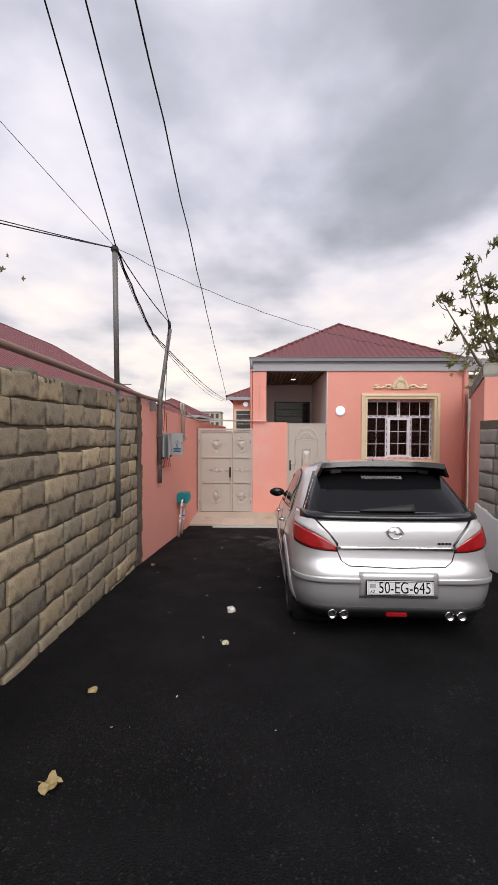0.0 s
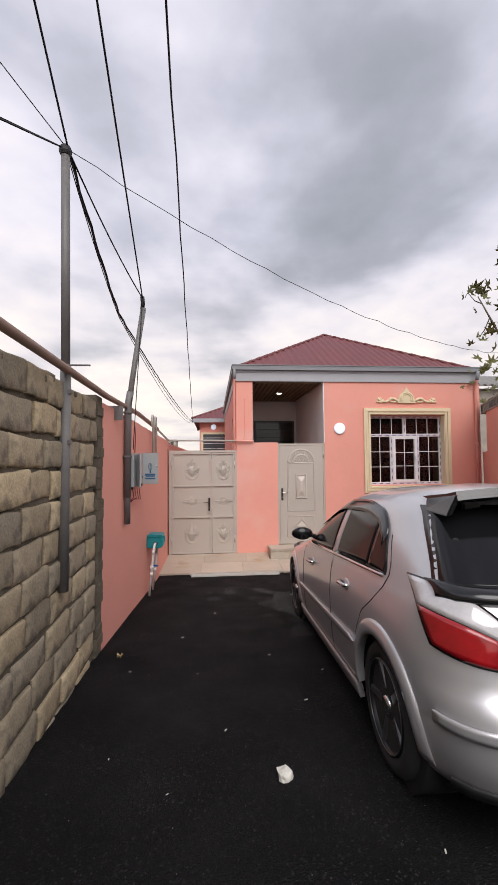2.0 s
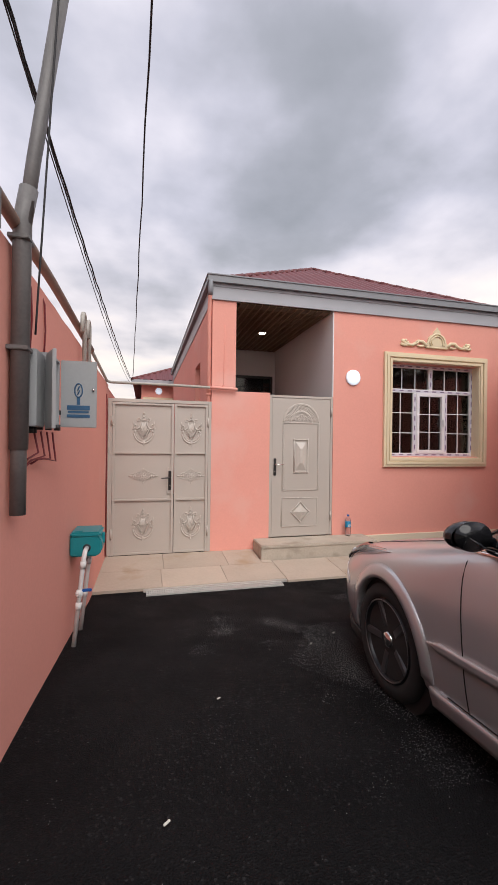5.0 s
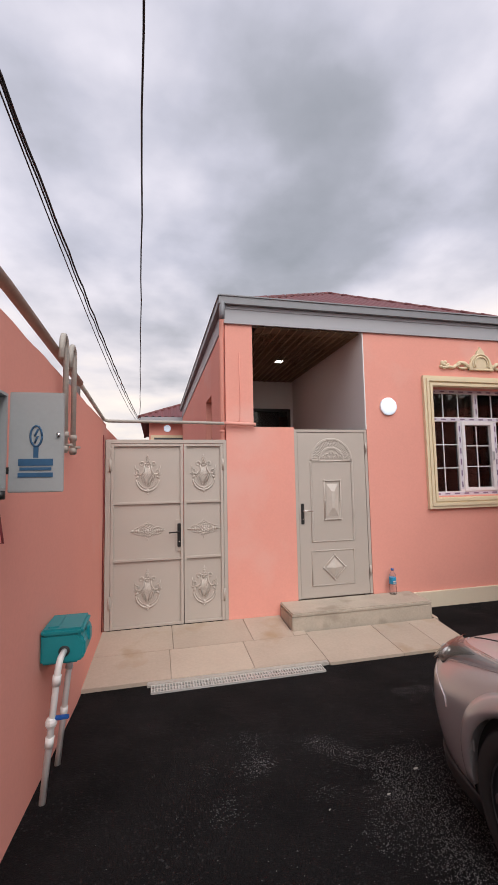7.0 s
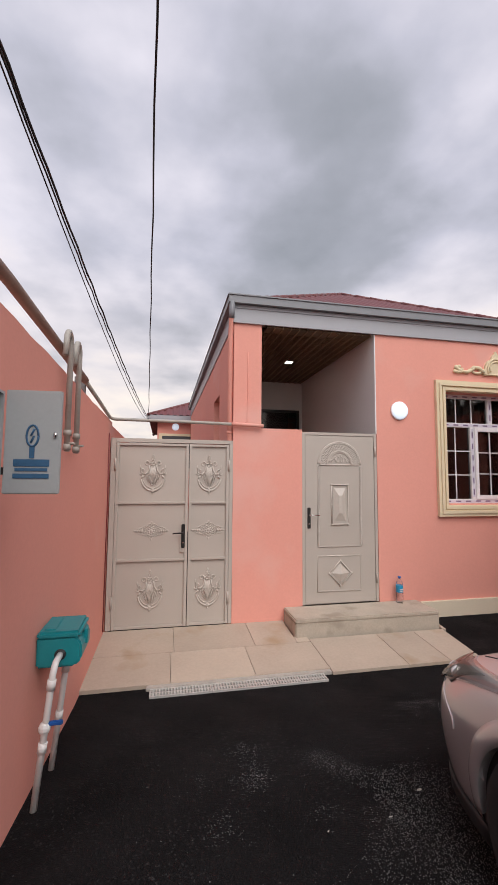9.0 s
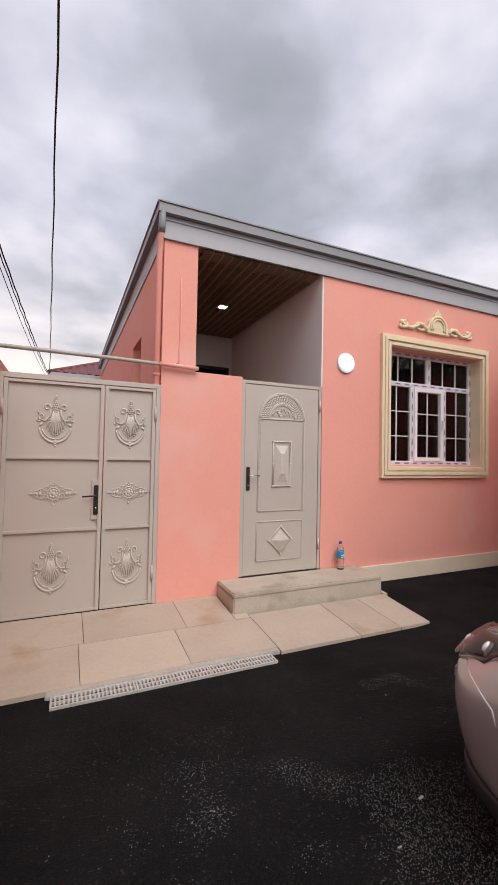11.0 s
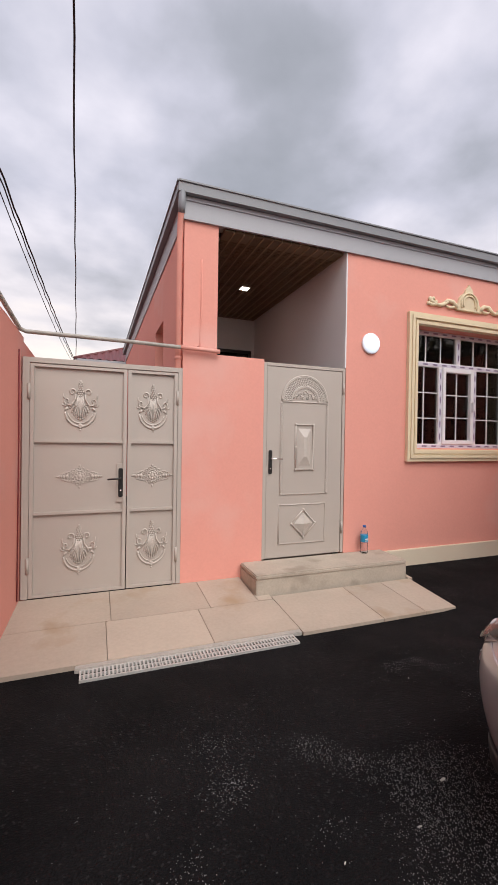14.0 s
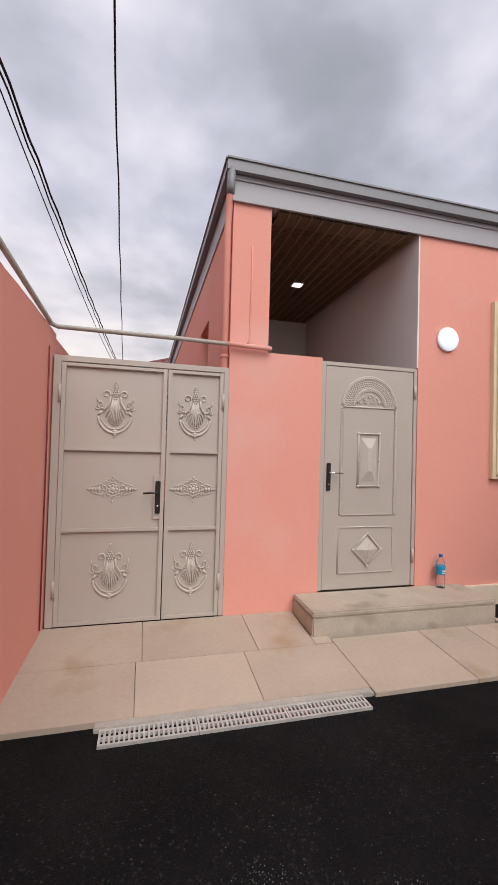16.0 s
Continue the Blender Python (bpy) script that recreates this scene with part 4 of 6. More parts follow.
gate = thing("double_gate", "cream painted steel double gate with cast shell ornaments, closed", "gate", pose(-0.812, FY + 0.03, -0.488))
GW, GH = 0.677, 2.053
part("gate_frame", boxes((-GW, -GW + 0.055, -0.03, 0.03, 0, GH), (GW - 0.045, GW, -0.03, 0.03, 0, GH), (-GW + 0.055, GW - 0.045, -0.03, 0.03, GH - 0.045, GH)), GATE, gate, bevel=0.003)
def gate_leaf(x0, x1, hinge):
    cx = (x0 + x1) / 2
    sheet = part("leaf", boxes((x0, x1, -0.006, 0.006, 0.004, GH - 0.05)), GATE, gate)
    for r in ((x0, x0 + 0.032, -0.032, -0.006, 0.004, GH - 0.05), (x1 - 0.032, x1, -0.032, -0.006, 0.004, GH - 0.05)):
        part("stile", boxes(r), GATE, sheet, bevel=0.003)
    for z in (0.004, 0.708, 1.330, GH - 0.078):
        part("rail", boxes((x0 + 0.032, x1 - 0.032, -0.031, -0.006, z, z + 0.026)), GATE, sheet, bevel=0.003)
    for z, me in ((1.662, SHELL), (1.035, ROSE), (0.395, SHELL)):
        o = new("ornament", me); o.parent, o.matrix_basis = sheet, Matrix.Translation((cx, -0.007, z)) @ Matrix.Diagonal((1.0, 0.9, 1.16, 1) if me == SHELL else (1.05, 1.0, 1.05, 1))
        tagged(o, "cast scroll relief")
    for z in (0.22, 1.70):
        bm = bmesh.new(); tube(bm, [(hinge, -0.036, z), (hinge, -0.036, z + 0.13)], 0.012, 8); part("hinge", bm, GATE, sheet)
gate_leaf(-GW + 0.058, 0.168, -GW + 0.05)
gate_leaf(0.176, GW - 0.048, GW - 0.05)
lever_handle(gate, Matrix.Translation((0.120, -0.026, 0.975)))
part("lock_case", boxes((0.085, 0.155, -0.0235, -0.0065, 0.80, 1.15)), GATE, gate, bevel=0.002)

# ---- house door ----
DX = 1.19
door_1 = thing("door_1", "cream painted steel front door with embossed arch and panels, closed", "door", pose(DX, FY + 0.045, -0.34), kind="structure")
part("door_frame", boxes((-0.49, -0.452, -0.04, 0.05, 0, 2.035), (0.452, 0.488, -0.04, 0.05, 0, 2.035), (-0.452, 0.452, -0.04, 0.05, 2.0, 2.035)), GATE, door_1, bevel=0.003)
leaf = part("leaf", boxes((-0.449, 0.449, -0.035, 0.01, 0.002, 1.997)), GATE, door_1, bevel=0.004)
bm = bmesh.new()
for r in (0.275, 0.262, 0.165, 0.155):
    tube(bm, [(x, -0.037, z) for x, _, z in arc(-0.01, 1.645, r, 0, 180, 24)], 0.0085, 6)
tube(bm, [(-0.29, -0.037, 1.64), (0.27, -0.037, 1.64)], 0.008, 6)
part("arch_moulding", bm, GATE_RELIEF, leaf, smooth=True)
bm = bmesh.new()
for ring in range(5):
    r = 0.178 + ring * 0.018
    n = int(math.pi * r / 0.021)
    for k in range(n):
        a = math.pi * (k + (0.5 if ring % 2 else 0.25)) / n
        ball(bm, (-0.01 + r * math.cos(a), -0.035, 1.645 + r * math.sin(a)), 0.009, 0.009, 0.009, 5, 4)
o = part("lattice_relief", bm, GATE_RELIEF, leaf); tagged(o, kind="stuff")
bm = bmesh.new()
for x, z, r in ((0, 0.085, 0.028), (-0.055, 0.06, 0.026), (0.055, 0.06, 0.026), (-0.10, 0.032, 0.022), (0.10, 0.032, 0.022), (-0.03, 0.028, 0.02), (0.03, 0.028, 0.02)):
    tube(bm, arc(x - 0.01, 1.655 + z, r, 200 if x < 0 else -20, -140 if x < 0 else 320, 12, 0.006, -0.039), 0.0062, 5)
    ball(bm, (x - 0.01, -0.038, 1.655 + z), 0.008, 0.007, 0.008, 6, 4)
tube(bm, arc(-0.01, 1.65, 0.14, 8, 172, 20, y=-0.037), 0.006, 5)
part("fan_relief", bm, GATE_RELIEF, leaf, smooth=True)
for s in (-0.282, 0.262):
    bm = bmesh.new()
    for k in range(38):
        z = 0.68 + k * 0.0252
        tube(bm, arc(s, z, 0.014, 20, 340, 6, 0.006, -0.040), 0.0072, 5)
    o = part("beaded_strip", bm, GATE_RELIEF, leaf); tagged(o, kind="stuff")
def moulded_frame(name, x0, x1, z0, z1, r, y=-0.037):
    bm = bmesh.new(); tube(bm, [(x0, y, z0), (x1, y, z0), (x1, y, z1), (x0, y, z1), (x0, y, z0)], r, 6); part(name, bm, GATE_RELIEF, leaf)
moulded_frame("panel_moulding", -0.29, 0.27, 0.665, 1.64, 0.008)
moulded_frame("panel_moulding", -0.30, 0.25, 0.145, 0.555, 0.008)
def pyramid(name, pts, top, h):
    bm = bmesh.new()
    a = [bm.verts.new((x, -0.035, z)) for x, z in pts]; b = [bm.verts.new((x, -0.035 - h, z)) for x, z in top]
    for k in range(4):
        bm.faces.new((a[k], a[(k + 1) % 4], b[(k + 1) % 4], b[k]))
    bm.faces.new(b); bm.faces.new(a[::-1])
    part(name, bm, GATE_RELIEF, leaf)
pyramid("raised_panel", [(-0.085, 0.965), (0.065, 0.965), (0.065, 1.36), (-0.085, 1.36)], [(-0.03, 1.06), (0.01, 1.06), (0.01, 1.27), (-0.03, 1.27)], 0.03)
moulded_frame("panel_moulding", -0.115, 0.095, 0.925, 1.40, 0.0115, -0.04)
pyramid("diamond_panel", [(-0.01, 0.235), (0.10, 0.35), (-0.01, 0.465), (-0.12, 0.35)], [(-0.01, 0.345), (-0.005, 0.35), (-0.01, 0.355), (-0.015, 0.35)], 0.035)
bm = bmesh.new(); tube(bm, [(-0.01, -0.04, 0.205), (0.13, -0.04, 0.35), (-0.01, -0.04, 0.495), (-0.15, -0.04, 0.35), (-0.01, -0.04, 0.205)], 0.0115, 6); part("diamond_moulding", bm, GATE_RELIEF, leaf)
for x, z in ((-0.01, 0.205), (0.13, 0.35), (-0.01, 0.495), (-0.15, 0.35), (-0.115, 0.925), (0.095, 0.925), (0.095, 1.40), (-0.115, 1.40), (-0.115, 1.16), (0.095, 1.16)):
    bm = bmesh.new(); ball(bm, (x, -0.042, z), 0.016, 0.012, 0.016, 8, 5); part("boss", bm, GATE_RELIEF, leaf)
lever_handle(door_1, Matrix.Translation((-0.405, -0.036, 1.005)) @ Matrix.Diagonal((-1, 1, 0.95, 1)), False)
for z in (0.22, 1.75):
    bm = bmesh.new(); tube(bm, [(0.462, -0.046, z), (0.462, -0.046, z + 0.12)], 0.012, 8); part("hinge", bm, GATE, door_1)

# ---- large window ----
WX0, WX1, WZ0, WZ1 = 2.64, 4.27, 0.82, 2.28
WY = FY + 0.13
window_1 = thing("window_1", "white plastic window with muntins and printed protective film", "window", kind="structure")
F = 0.055
part("window_frame", boxes((WX0, WX0 + F, WY, WY + 0.06, WZ0, WZ1), (WX1 - F, WX1, WY, WY + 0.06, WZ0, WZ1), (WX0 + F, WX1 - F, WY, WY + 0.06, WZ0, WZ0 + F), (WX0 + F, WX1 - F, WY, WY + 0.06, WZ1 - F, WZ1),
     (WX0 + F, WX1 - F, WY, WY + 0.06, 1.835, 1.895), ((WX0 + WX1) / 2 - 0.035, (WX0 + WX1) / 2 + 0.035, WY, WY + 0.06, 1.895, WZ1 - F), (3.135, 3.195, WY, WY + 0.06, WZ0 + F, 1.835), (3.715, 3.775, WY, WY + 0.06, WZ0 + F, 1.835)), PVC, window_1, bevel=0.003)
part("sash", boxes((3.195, 3.245, WY - 0.015, WY + 0.05, WZ0 + F, 1.835), (3.665, 3.715, WY - 0.015, WY + 0.05, WZ0 + F, 1.835), (3.245, 3.665, WY - 0.015, WY + 0.05, WZ0 + F, WZ0 + F + 0.05), (3.245, 3.665, WY - 0.015, WY + 0.05, 1.785, 1.835)), PVC, window_1, bevel=0.003)
part("handle", boxes((3.675, 3.70, WY - 0.05, WY - 0.0155, 1.3, 1.42)), PVC, window_1, bevel=0.004)
def light_of(x0, x1, z0, z1, nx, nz):
    part("pane", boxes((x0, x1, WY + 0.03, WY + 0.036, z0, z1)), PANE, window_1)
    for k in range(1, nx):
        x = x0 + (x1 - x0) * k / nx
        part("muntin", boxes((x - 0.006, x + 0.006, WY + 0.018, WY + 0.029, z0, z1)), PVC, window_1)
    for k in range(1, nz):
        z = z0 + (z1 - z0) * k / nz
        part("muntin", boxes((x0, x1, WY + 0.019, WY + 0.028, z - 0.006, z + 0.006)), PVC, window_1)
xm = (WX0 + WX1) / 2
light_of(WX0 + F, xm - 0.035, 1.895, WZ1 - F, 3, 1); light_of(xm + 0.035, WX1 - F, 1.895, WZ1 - F, 3, 1)
light_of(WX0 + F, 3.135, WZ0 + F, 1.835, 2, 3); light_of(3.245, 3.665, WZ0 + F + 0.05, 1.785, 2, 3); light_of(3.775, WX1 - F, WZ0 + F, 1.835, 2, 3)
def film(x0, x1, z0, z1):
    f = part("protective_film", boxes((x0, x1, WY - 0.002, WY, z0, z1)), FILM, window_1, "lilac printed protective film")
    L = max(x1 - x0, z1 - z0); n = max(1, int(L / 0.14))
    for k in range(n):
        s = (k + 0.2) / n * L; e = s + 0.075
        if x1 - x0 > z1 - z0:
            part("print", boxes((x0 + s, x0 + e, WY - 0.004, WY - 0.0025, (z0 + z1) / 2 - 0.009, (z0 + z1) / 2 + 0.009)), FILM_INK, f)
        else:
            part("print", boxes(((x0 + x1) / 2 - 0.009, (x0 + x1) / 2 + 0.009, WY - 0.004, WY - 0.0025, z0 + s, z0 + e)), FILM_INK, f)
film(WX0 + 0.06, WX1 - 0.06, 1.845, 1.885); film(3.145, 3.185, 0.90, 1.82); film(3.725, 3.765, 0.90, 1.82); film(WX0 + 0.06, WX1 - 0.06, WZ0 + 0.008, WZ0 + 0.045); film(xm - 0.022, xm + 0.022, 1.91, 2.21); film(WX1 - 0.045, WX1 - 0.01, 0.9, 2.2); film(WX0 + 0.06, WX1 - 0.06, WZ1 - 0.045, WZ1 - 0.01)
# stepped surround
sur = thing("window_surround", "cream stepped stone surround of the large window", "window surround", kind="structure")
def ring_frame(name, x0, x1, z0, z1, w, y0, y1):
    part(name, boxes((x0, x0 + w, y0, y1, z0, z1), (x1 - w, x1, y0, y1, z0, z1), (x0 + w, x1 - w, y0, y1, z0, z0 + w), (x0 + w, x1 - w, y0, y1, z1 - w, z1)), MOULD, sur)
ring_frame("outer_band", 2.51, 4.395, 0.665, 2.425, 0.038, FY - 0.045, FY)
ring_frame("middle_band", 2.548, 4.357, 0.703, 2.387, 0.035, FY - 0.060, FY)
ring_frame("fillet", 2.583, 4.322, 0.738, 2.352, 0.022, FY - 0.036, FY)
ring_frame("inner_band", 2.605, 4.300, 0.76, 2.33, 0.036, FY - 0.05, FY)
ring_frame("reveal", 2.641, 4.264, 0.796, 2.294, 0.012, FY - 0.03, WY)
# crest above
crest = thing("window_crest", "cream scrollwork crest above the window", "ornament", pose(3.445, FY, 2.53))
bm = bmesh.new()
prof = [(0.0, 0.335), (0.022, 0.30), (0.05, 0.275), (0.07, 0.225), (0.115, 0.205), (0.15, 0.165), (0.17, 0.10), (0.20, 0.065), (0.20, 0.0)]
half = [(x, z) for x, z in prof]
poly = half + [(-x, z) for x, z in half[::-1]]
fr = [bm.verts.new((x, -0.03, z)) for x, z in poly]; bk = [bm.verts.new((x, 0, z)) for x, z in poly]
bm.faces.new(fr)
for k in range(len(poly)):
    j = (k + 1) % len(poly); bm.faces.new((fr[k], fr[j], bk[j], bk[k]))
part("palmette", bm, MOULD, crest)
bm = bmesh.new()
for r in (0.10, 0.135):
    tube(bm, arc(0, 0.09, r, -25, 205, 20, y=-0.034), 0.012, 6)
tube(bm, [(-0.2, -0.02, 0.012), (0.2, -0.02, 0.012)], 0.016, 6)
part("raised_scroll", bm, MOULD, crest, smooth=True)
for s in (-1, 1):
    bm = bmesh.new()
    for pts, r0, r1 in (([(0.19, 0.03), (0.26, 0.095), (0.34, 0.10), (0.40, 0.055)], 0.030, 0.022), ([(0.34, 0.085), (0.44, 0.03), (0.53, 0.035), (0.60, 0.075)], 0.026, 0.020), ([(0.52, 0.04), (0.58, 0.022), (0.625, 0.03)], 0.024, 0.018), ([(0.24, 0.03), (0.31, 0.02), (0.36, 0.035)], 0.022, 0.012)):
        tube(bm, [(s * x, -0.014, z) for x, z in pts], r0, 7, r1)
    for x, z, r in ((0.605, 0.088, 0.032), (0.56, 0.098, 0.026), (0.63, 0.035, 0.024), (0.405, 0.05, 0.028), (0.52, 0.065, 0.024)):
        ball(bm, (s * x, -0.012, z), r, 0.02, r, 9, 6)
    part("scroll_wing", bm, MOULD, crest, smooth=True)
# lamp
wl = thing("wall_lamp", "round white wall lamp, lit, beside the door", "wall lamp", Matrix.Translation((1.995, FY, 2.0)) @ OUT, "round wall lamps")
bm = bmesh.new(); lathe(bm, [(0.118, 0), (0.118, 0.018), (0.113, 0.02)], sides=36); part("base_ring", bm, PVC, wl)
bm = bmesh.new(); lathe(bm, [(0.112, 0.018), (0.112, 0.026), (0.10, 0.036), (0.06, 0.043), (0, 0.045)], sides=36); part("diffuser", bm, LAMP, wl, "glowing white diffuser")
# cable on the column
bm = bmesh.new(); tube(bm, [(0.03, FY - 0.006, 2.62), (0.032, FY - 0.007, 2.2), (0.025, FY - 0.006, 1.80), (0.0, FY - 0.01, 1.78)], 0.006, 6)
tagged(new("column_cable", mesh_of("column_cable", bm, PLASTER)), "pink painted cable on the porch column", "cable")

# ---- step, bottle, grate ----
st = thing("door_step", "worn pale stone door step with stained edges", "step", pose(0, 0, -0.56))
part("tread", boxes((0.47, 2.17, 9.655, FY, 0.175, 0.215)), STEP, st, bevel=0.010)
part("riser", boxes((0.472, 2.168, 9.657, FY, 0, 0.175)), STEP, st, bevel=0.008)
bt = thing("water_bottle", "clear plastic water bottle with a blue label on the step", "bottle", pose(1.90, 10.02, -0.345))
bm = bmesh.new(); lathe(bm, [(0.036, 0), (0.041, 0.012), (0.041, 0.09), (0.038, 0.10), (0.041, 0.115), (0.041, 0.20), (0.036, 0.235), (0.016, 0.275), (0.015, 0.29)], sides=18); part("body", bm, BOTTLE, bt)
bm = bmesh.new(); lathe(bm, [(0.0425, 0.125), (0.043, 0.13), (0.043, 0.20), (0.0425, 0.205)], sides=18); part("label", bm, LABEL_BLUE, bt, "blue paper label")
bm = bmesh.new(); lathe(bm, [(0.018, 0.285), (0.018, 0.308), (0, 0.309)], sides=14); part("cap", bm, BLUE, bt, "blue cap")
part("label_print", boxes((-0.02, 0.02, -0.0445, -0.043, 0.155, 0.168), (-0.02, 0.012, -0.0445, -0.043, 0.138, 0.147)), WHITE_PAINT, bt)
structure("drain_lip", boxes((-1.02, 0.60, 9.005, 9.06, -0.8, -0.577)), CONCRETE, "rough concrete lip behind the drain", "kerb", 0.006)
gr = thing("drain_grate", "galvanised slotted drain grating set in the asphalt", "drain grate", pose(0, 0, ground_z(8.95) + 0.012))
for s in range(3):
    x0 = -0.99 + s * 0.503
    bm = boxes((x0, x0 + 0.5, 8.885, 8.897, -0.015, 0.006), (x0, x0 + 0.5, 8.993, 9.005, -0.015, 0.006), (x0, x0 + 0.5, 8.937, 8.949, -0.015, 0.006))
    for k in range(21):
        xx = x0 + k * 0.0244
        bx(bm, xx, xx + 0.011, 8.897, 8.937, -0.015, 0.0055); bx(bm, xx, xx + 0.011, 8.949, 8.993, -0.015, 0.0055)
    part("grating", bm, GRATE, gr)
part("channel", boxes((-0.99, 0.52, 8.89, 9.0, -0.016, -0.0155)), DARK, gr, "dark channel below the bars")

# ---- litter on the asphalt ----
rng = random.Random(11)
def crumb(name, label, x, y, r, material, flat=0.5, seed=0):
    bm = bmesh.new()
    bmesh.ops.create_icosphere(bm, subdivisions=2, radius=r)
    for v in bm.verts:
        v.co *= 1 + 0.45 * noise.noise(v.co * (1.6 / r) + Vector((seed * 3.1, 0, 0)))
        v.co.z *= flat
    o = tagged(new(name, mesh_of(name, bm, material)), label, name.replace("_", " "))
    o.location = (x, y, ground_z(y) + r * flat * 0.7)
crumb("crumpled_paper", "crumpled white paper scrap on the asphalt", -0.26, 3.96, 0.045, LITTER, 0.6, 1)
crumb("fallen_leaf", "curled pale yellow leaf on the asphalt", -0.26, 3.26, 0.032, mat("yellow_leaf", (0.50, 0.47, 0.33), 0.7, vary=0.2, scale=30), 0.4, 2)
crumb("fallen_leaf", "curled pale yellow leaf on the asphalt", -1.05, 2.55, 0.03, DRY_LEAF, 0.4, 5)
def dry_leaf(x, y, size, turn):
    bm = bmesh.new(); c = bm.verts.new((0, 0, 0.02)); ring = []
    for k in range(24):
        a = k * math.tau / 24; r = size * (0.55 + 0.45 * abs(math.cos(a * 2.5)))
        ring.append(bm.verts.new((r * math.cos(a), r * math.sin(a), 0.008 + 0.035 * abs(math.sin(a * 1.5)))))
    for k in range(24):
        bm.faces.new((c, ring[k], ring[(k + 1) % 24]))
    o = tagged(new("dry_leaf", mesh_of("dry_leaf", bm, DRY_LEAF)), "curled dry brown leaf on the asphalt", "leaf")
    o.matrix_basis = pose(x, y, ground_z(y), 0, 0, turn)
    o.modifiers.new("thick", "SOLIDIFY").thickness = 0.002
dry_leaf(-0.93, 1.78, 0.055, 30); dry_leaf(-1.45, 5.6, 0.028, 80); dry_leaf(-1.42, 9.75, 0.03, 10)
for x, y, a in ((0.31, 3.46, 70), (-0.13, 5.50, 15), (-0.93, 6.03, 40), (0.26, 5.16, 20), (-1.30, 5.30, 0), (-0.55, 4.4, 60), (-0.85, 3.9, 35), (-0.30, 3.3, 85), (-0.45, 3.35, 100), (0.02, 4.7, 20), (-0.75, 5.2, 0), (0.20, 7.36, 0), (-0.13, 7.34, 40), (0.45, 7.5, 10), (-0.6, 6.8, 30), (0.9, 8.2, 70), (2.75, 9.55, 30), (2.9, 9.5, 100), (2.82, 9.6, 0), (3.4, 9.3, 50), (2.6, 9.0, 10), (-0.2, 2.9, 40), (-0.5, 2.5, 75), (0.1, 2.2, 20), (-0.8, 2.2, 10), (-1.2, 4.2, 90)):
    s = rng.uniform(0.35, 0.85)
    bm = boxes((-0.018 * s, 0.018 * s, -0.006 * s, 0.006 * s, 0, 0.008 * s))
    o = tagged(new("litter_scrap", mesh_of("litter_scrap", bm, LITTER, 0.0015)), "small pale scrap lying on the asphalt", "litter", "scraps on the asphalt")
    o.matrix_basis = pose(x, y, ground_z(y) + 0.004, 0, 0, a)
bm = bmesh.new()
def worn(x, y):
    """Where the new surface has opened up and shows its stones."""
    a = noise.noise((x * 1.1, y * 1.1, 3.0)) + 0.6 * noise.noise((x * 4.0, y * 4.0, 7.0))
    return a + 0.5 * math.exp(-((x - 0.7) / 1.0) ** 2 - ((y - 7.3) / 0.8) ** 2) - (0.28 if y > 5.5 else 0.42)
for k in range(150000):                                # bare chippings, thick in the worn patches
    x, y = (rng.uniform(-1.5, 3.0), rng.uniform(0.8, 8.8)) if k % 3 == 0 else (rng.uniform(-0.7, 2.2), rng.uniform(5.9, 8.4))
    bareness = worn(x, y)
    if rng.random() > (1.5 * bareness if bareness > 0 else 0.012):
        continue
    if y > 8.85:
        continue
    s = rng.uniform(0.0012, 0.0029)
    z = ground_z(y) + 0.012 * noise.noise((x * 0.9, y * 0.9, 0)) + 0.002
    v = [bm.verts.new((x + s * a, y + s * b, z + s * c)) for a, b, c in ((-1, -0.8, 0), (1, -0.7, 0), (0.2, 1, 0), (0.1, 0, 1.2))]
    for q in ((0, 1, 3), (1, 2, 3), (2, 0, 3), (0, 2, 1)):
        bm.faces.new([v[i] for i in q])
tagged(new("asphalt_chippings", mesh_of("asphalt_chippings", bm, mat("grey_chipping", (0.17, 0.163, 0.163), 0.85, vary=0.3, scale=40, bump=0, island=0.4))), "loose grey chippings scattered on fresh asphalt", "gravel", kind="stuff")

# ---- fig tree ----
tree = thing("fig_tree", "fig tree with sparse large lobed leaves behind the wall", "tree", pose(5.02, 8.0, -0.48))
rng = random.Random(7)
bm = bmesh.new(); tube(bm, [(0, 0, 0), (0.05, -0.05, 1.2), (-0.05, -0.1, 2.4), (-0.1, -0.15, 3.2)], 0.10, 8, 0.05); part("trunk", bm, BARK, tree)
tips = []
bm = bmesh.new()
for ex, ey, ez in ((-1.70, -0.5, 4.25), (-1.25, -0.6, 5.0), (-0.7, -0.7, 5.3), (-0.9, -0.3, 3.7), (-0.1, -0.6, 4.9), (-0.3, -0.8, 3.6), (0.5, -0.4, 4.6), (-0.55, -0.6, 4.4), (0.2, 0.2, 3.9), (-1.3, -0.5, 4.5)):
    a, b = Vector((-0.1, -0.15, rng.uniform(2.2, 3.1))), Vector((ex, ey, ez))
    m1 = a.lerp(b, 0.5) + Vector((rng.uniform(-.1, .1), rng.uniform(-.1, .1), -0.12)); m2 = a.lerp(b, 0.8) + Vector((0, 0, -0.1))
    tube(bm, [a, m1, m2, b], 0.035, 6, 0.008)
    for k in range(5):
        s = m1.lerp(b, (k + 0.5) / 5); e = s + Vector((rng.uniform(-.3, .3), rng.uniform(-.3, .3), rng.uniform(-.3, .22)))
        tube(bm, [s, s.lerp(e, 0.5) + Vector((0, 0, -0.04)), e], 0.009, 5, 0.005); tips.append(e)
    tips += [b, m2]
part("limbs", bm, BARK, tree)
bm = bmesh.new()
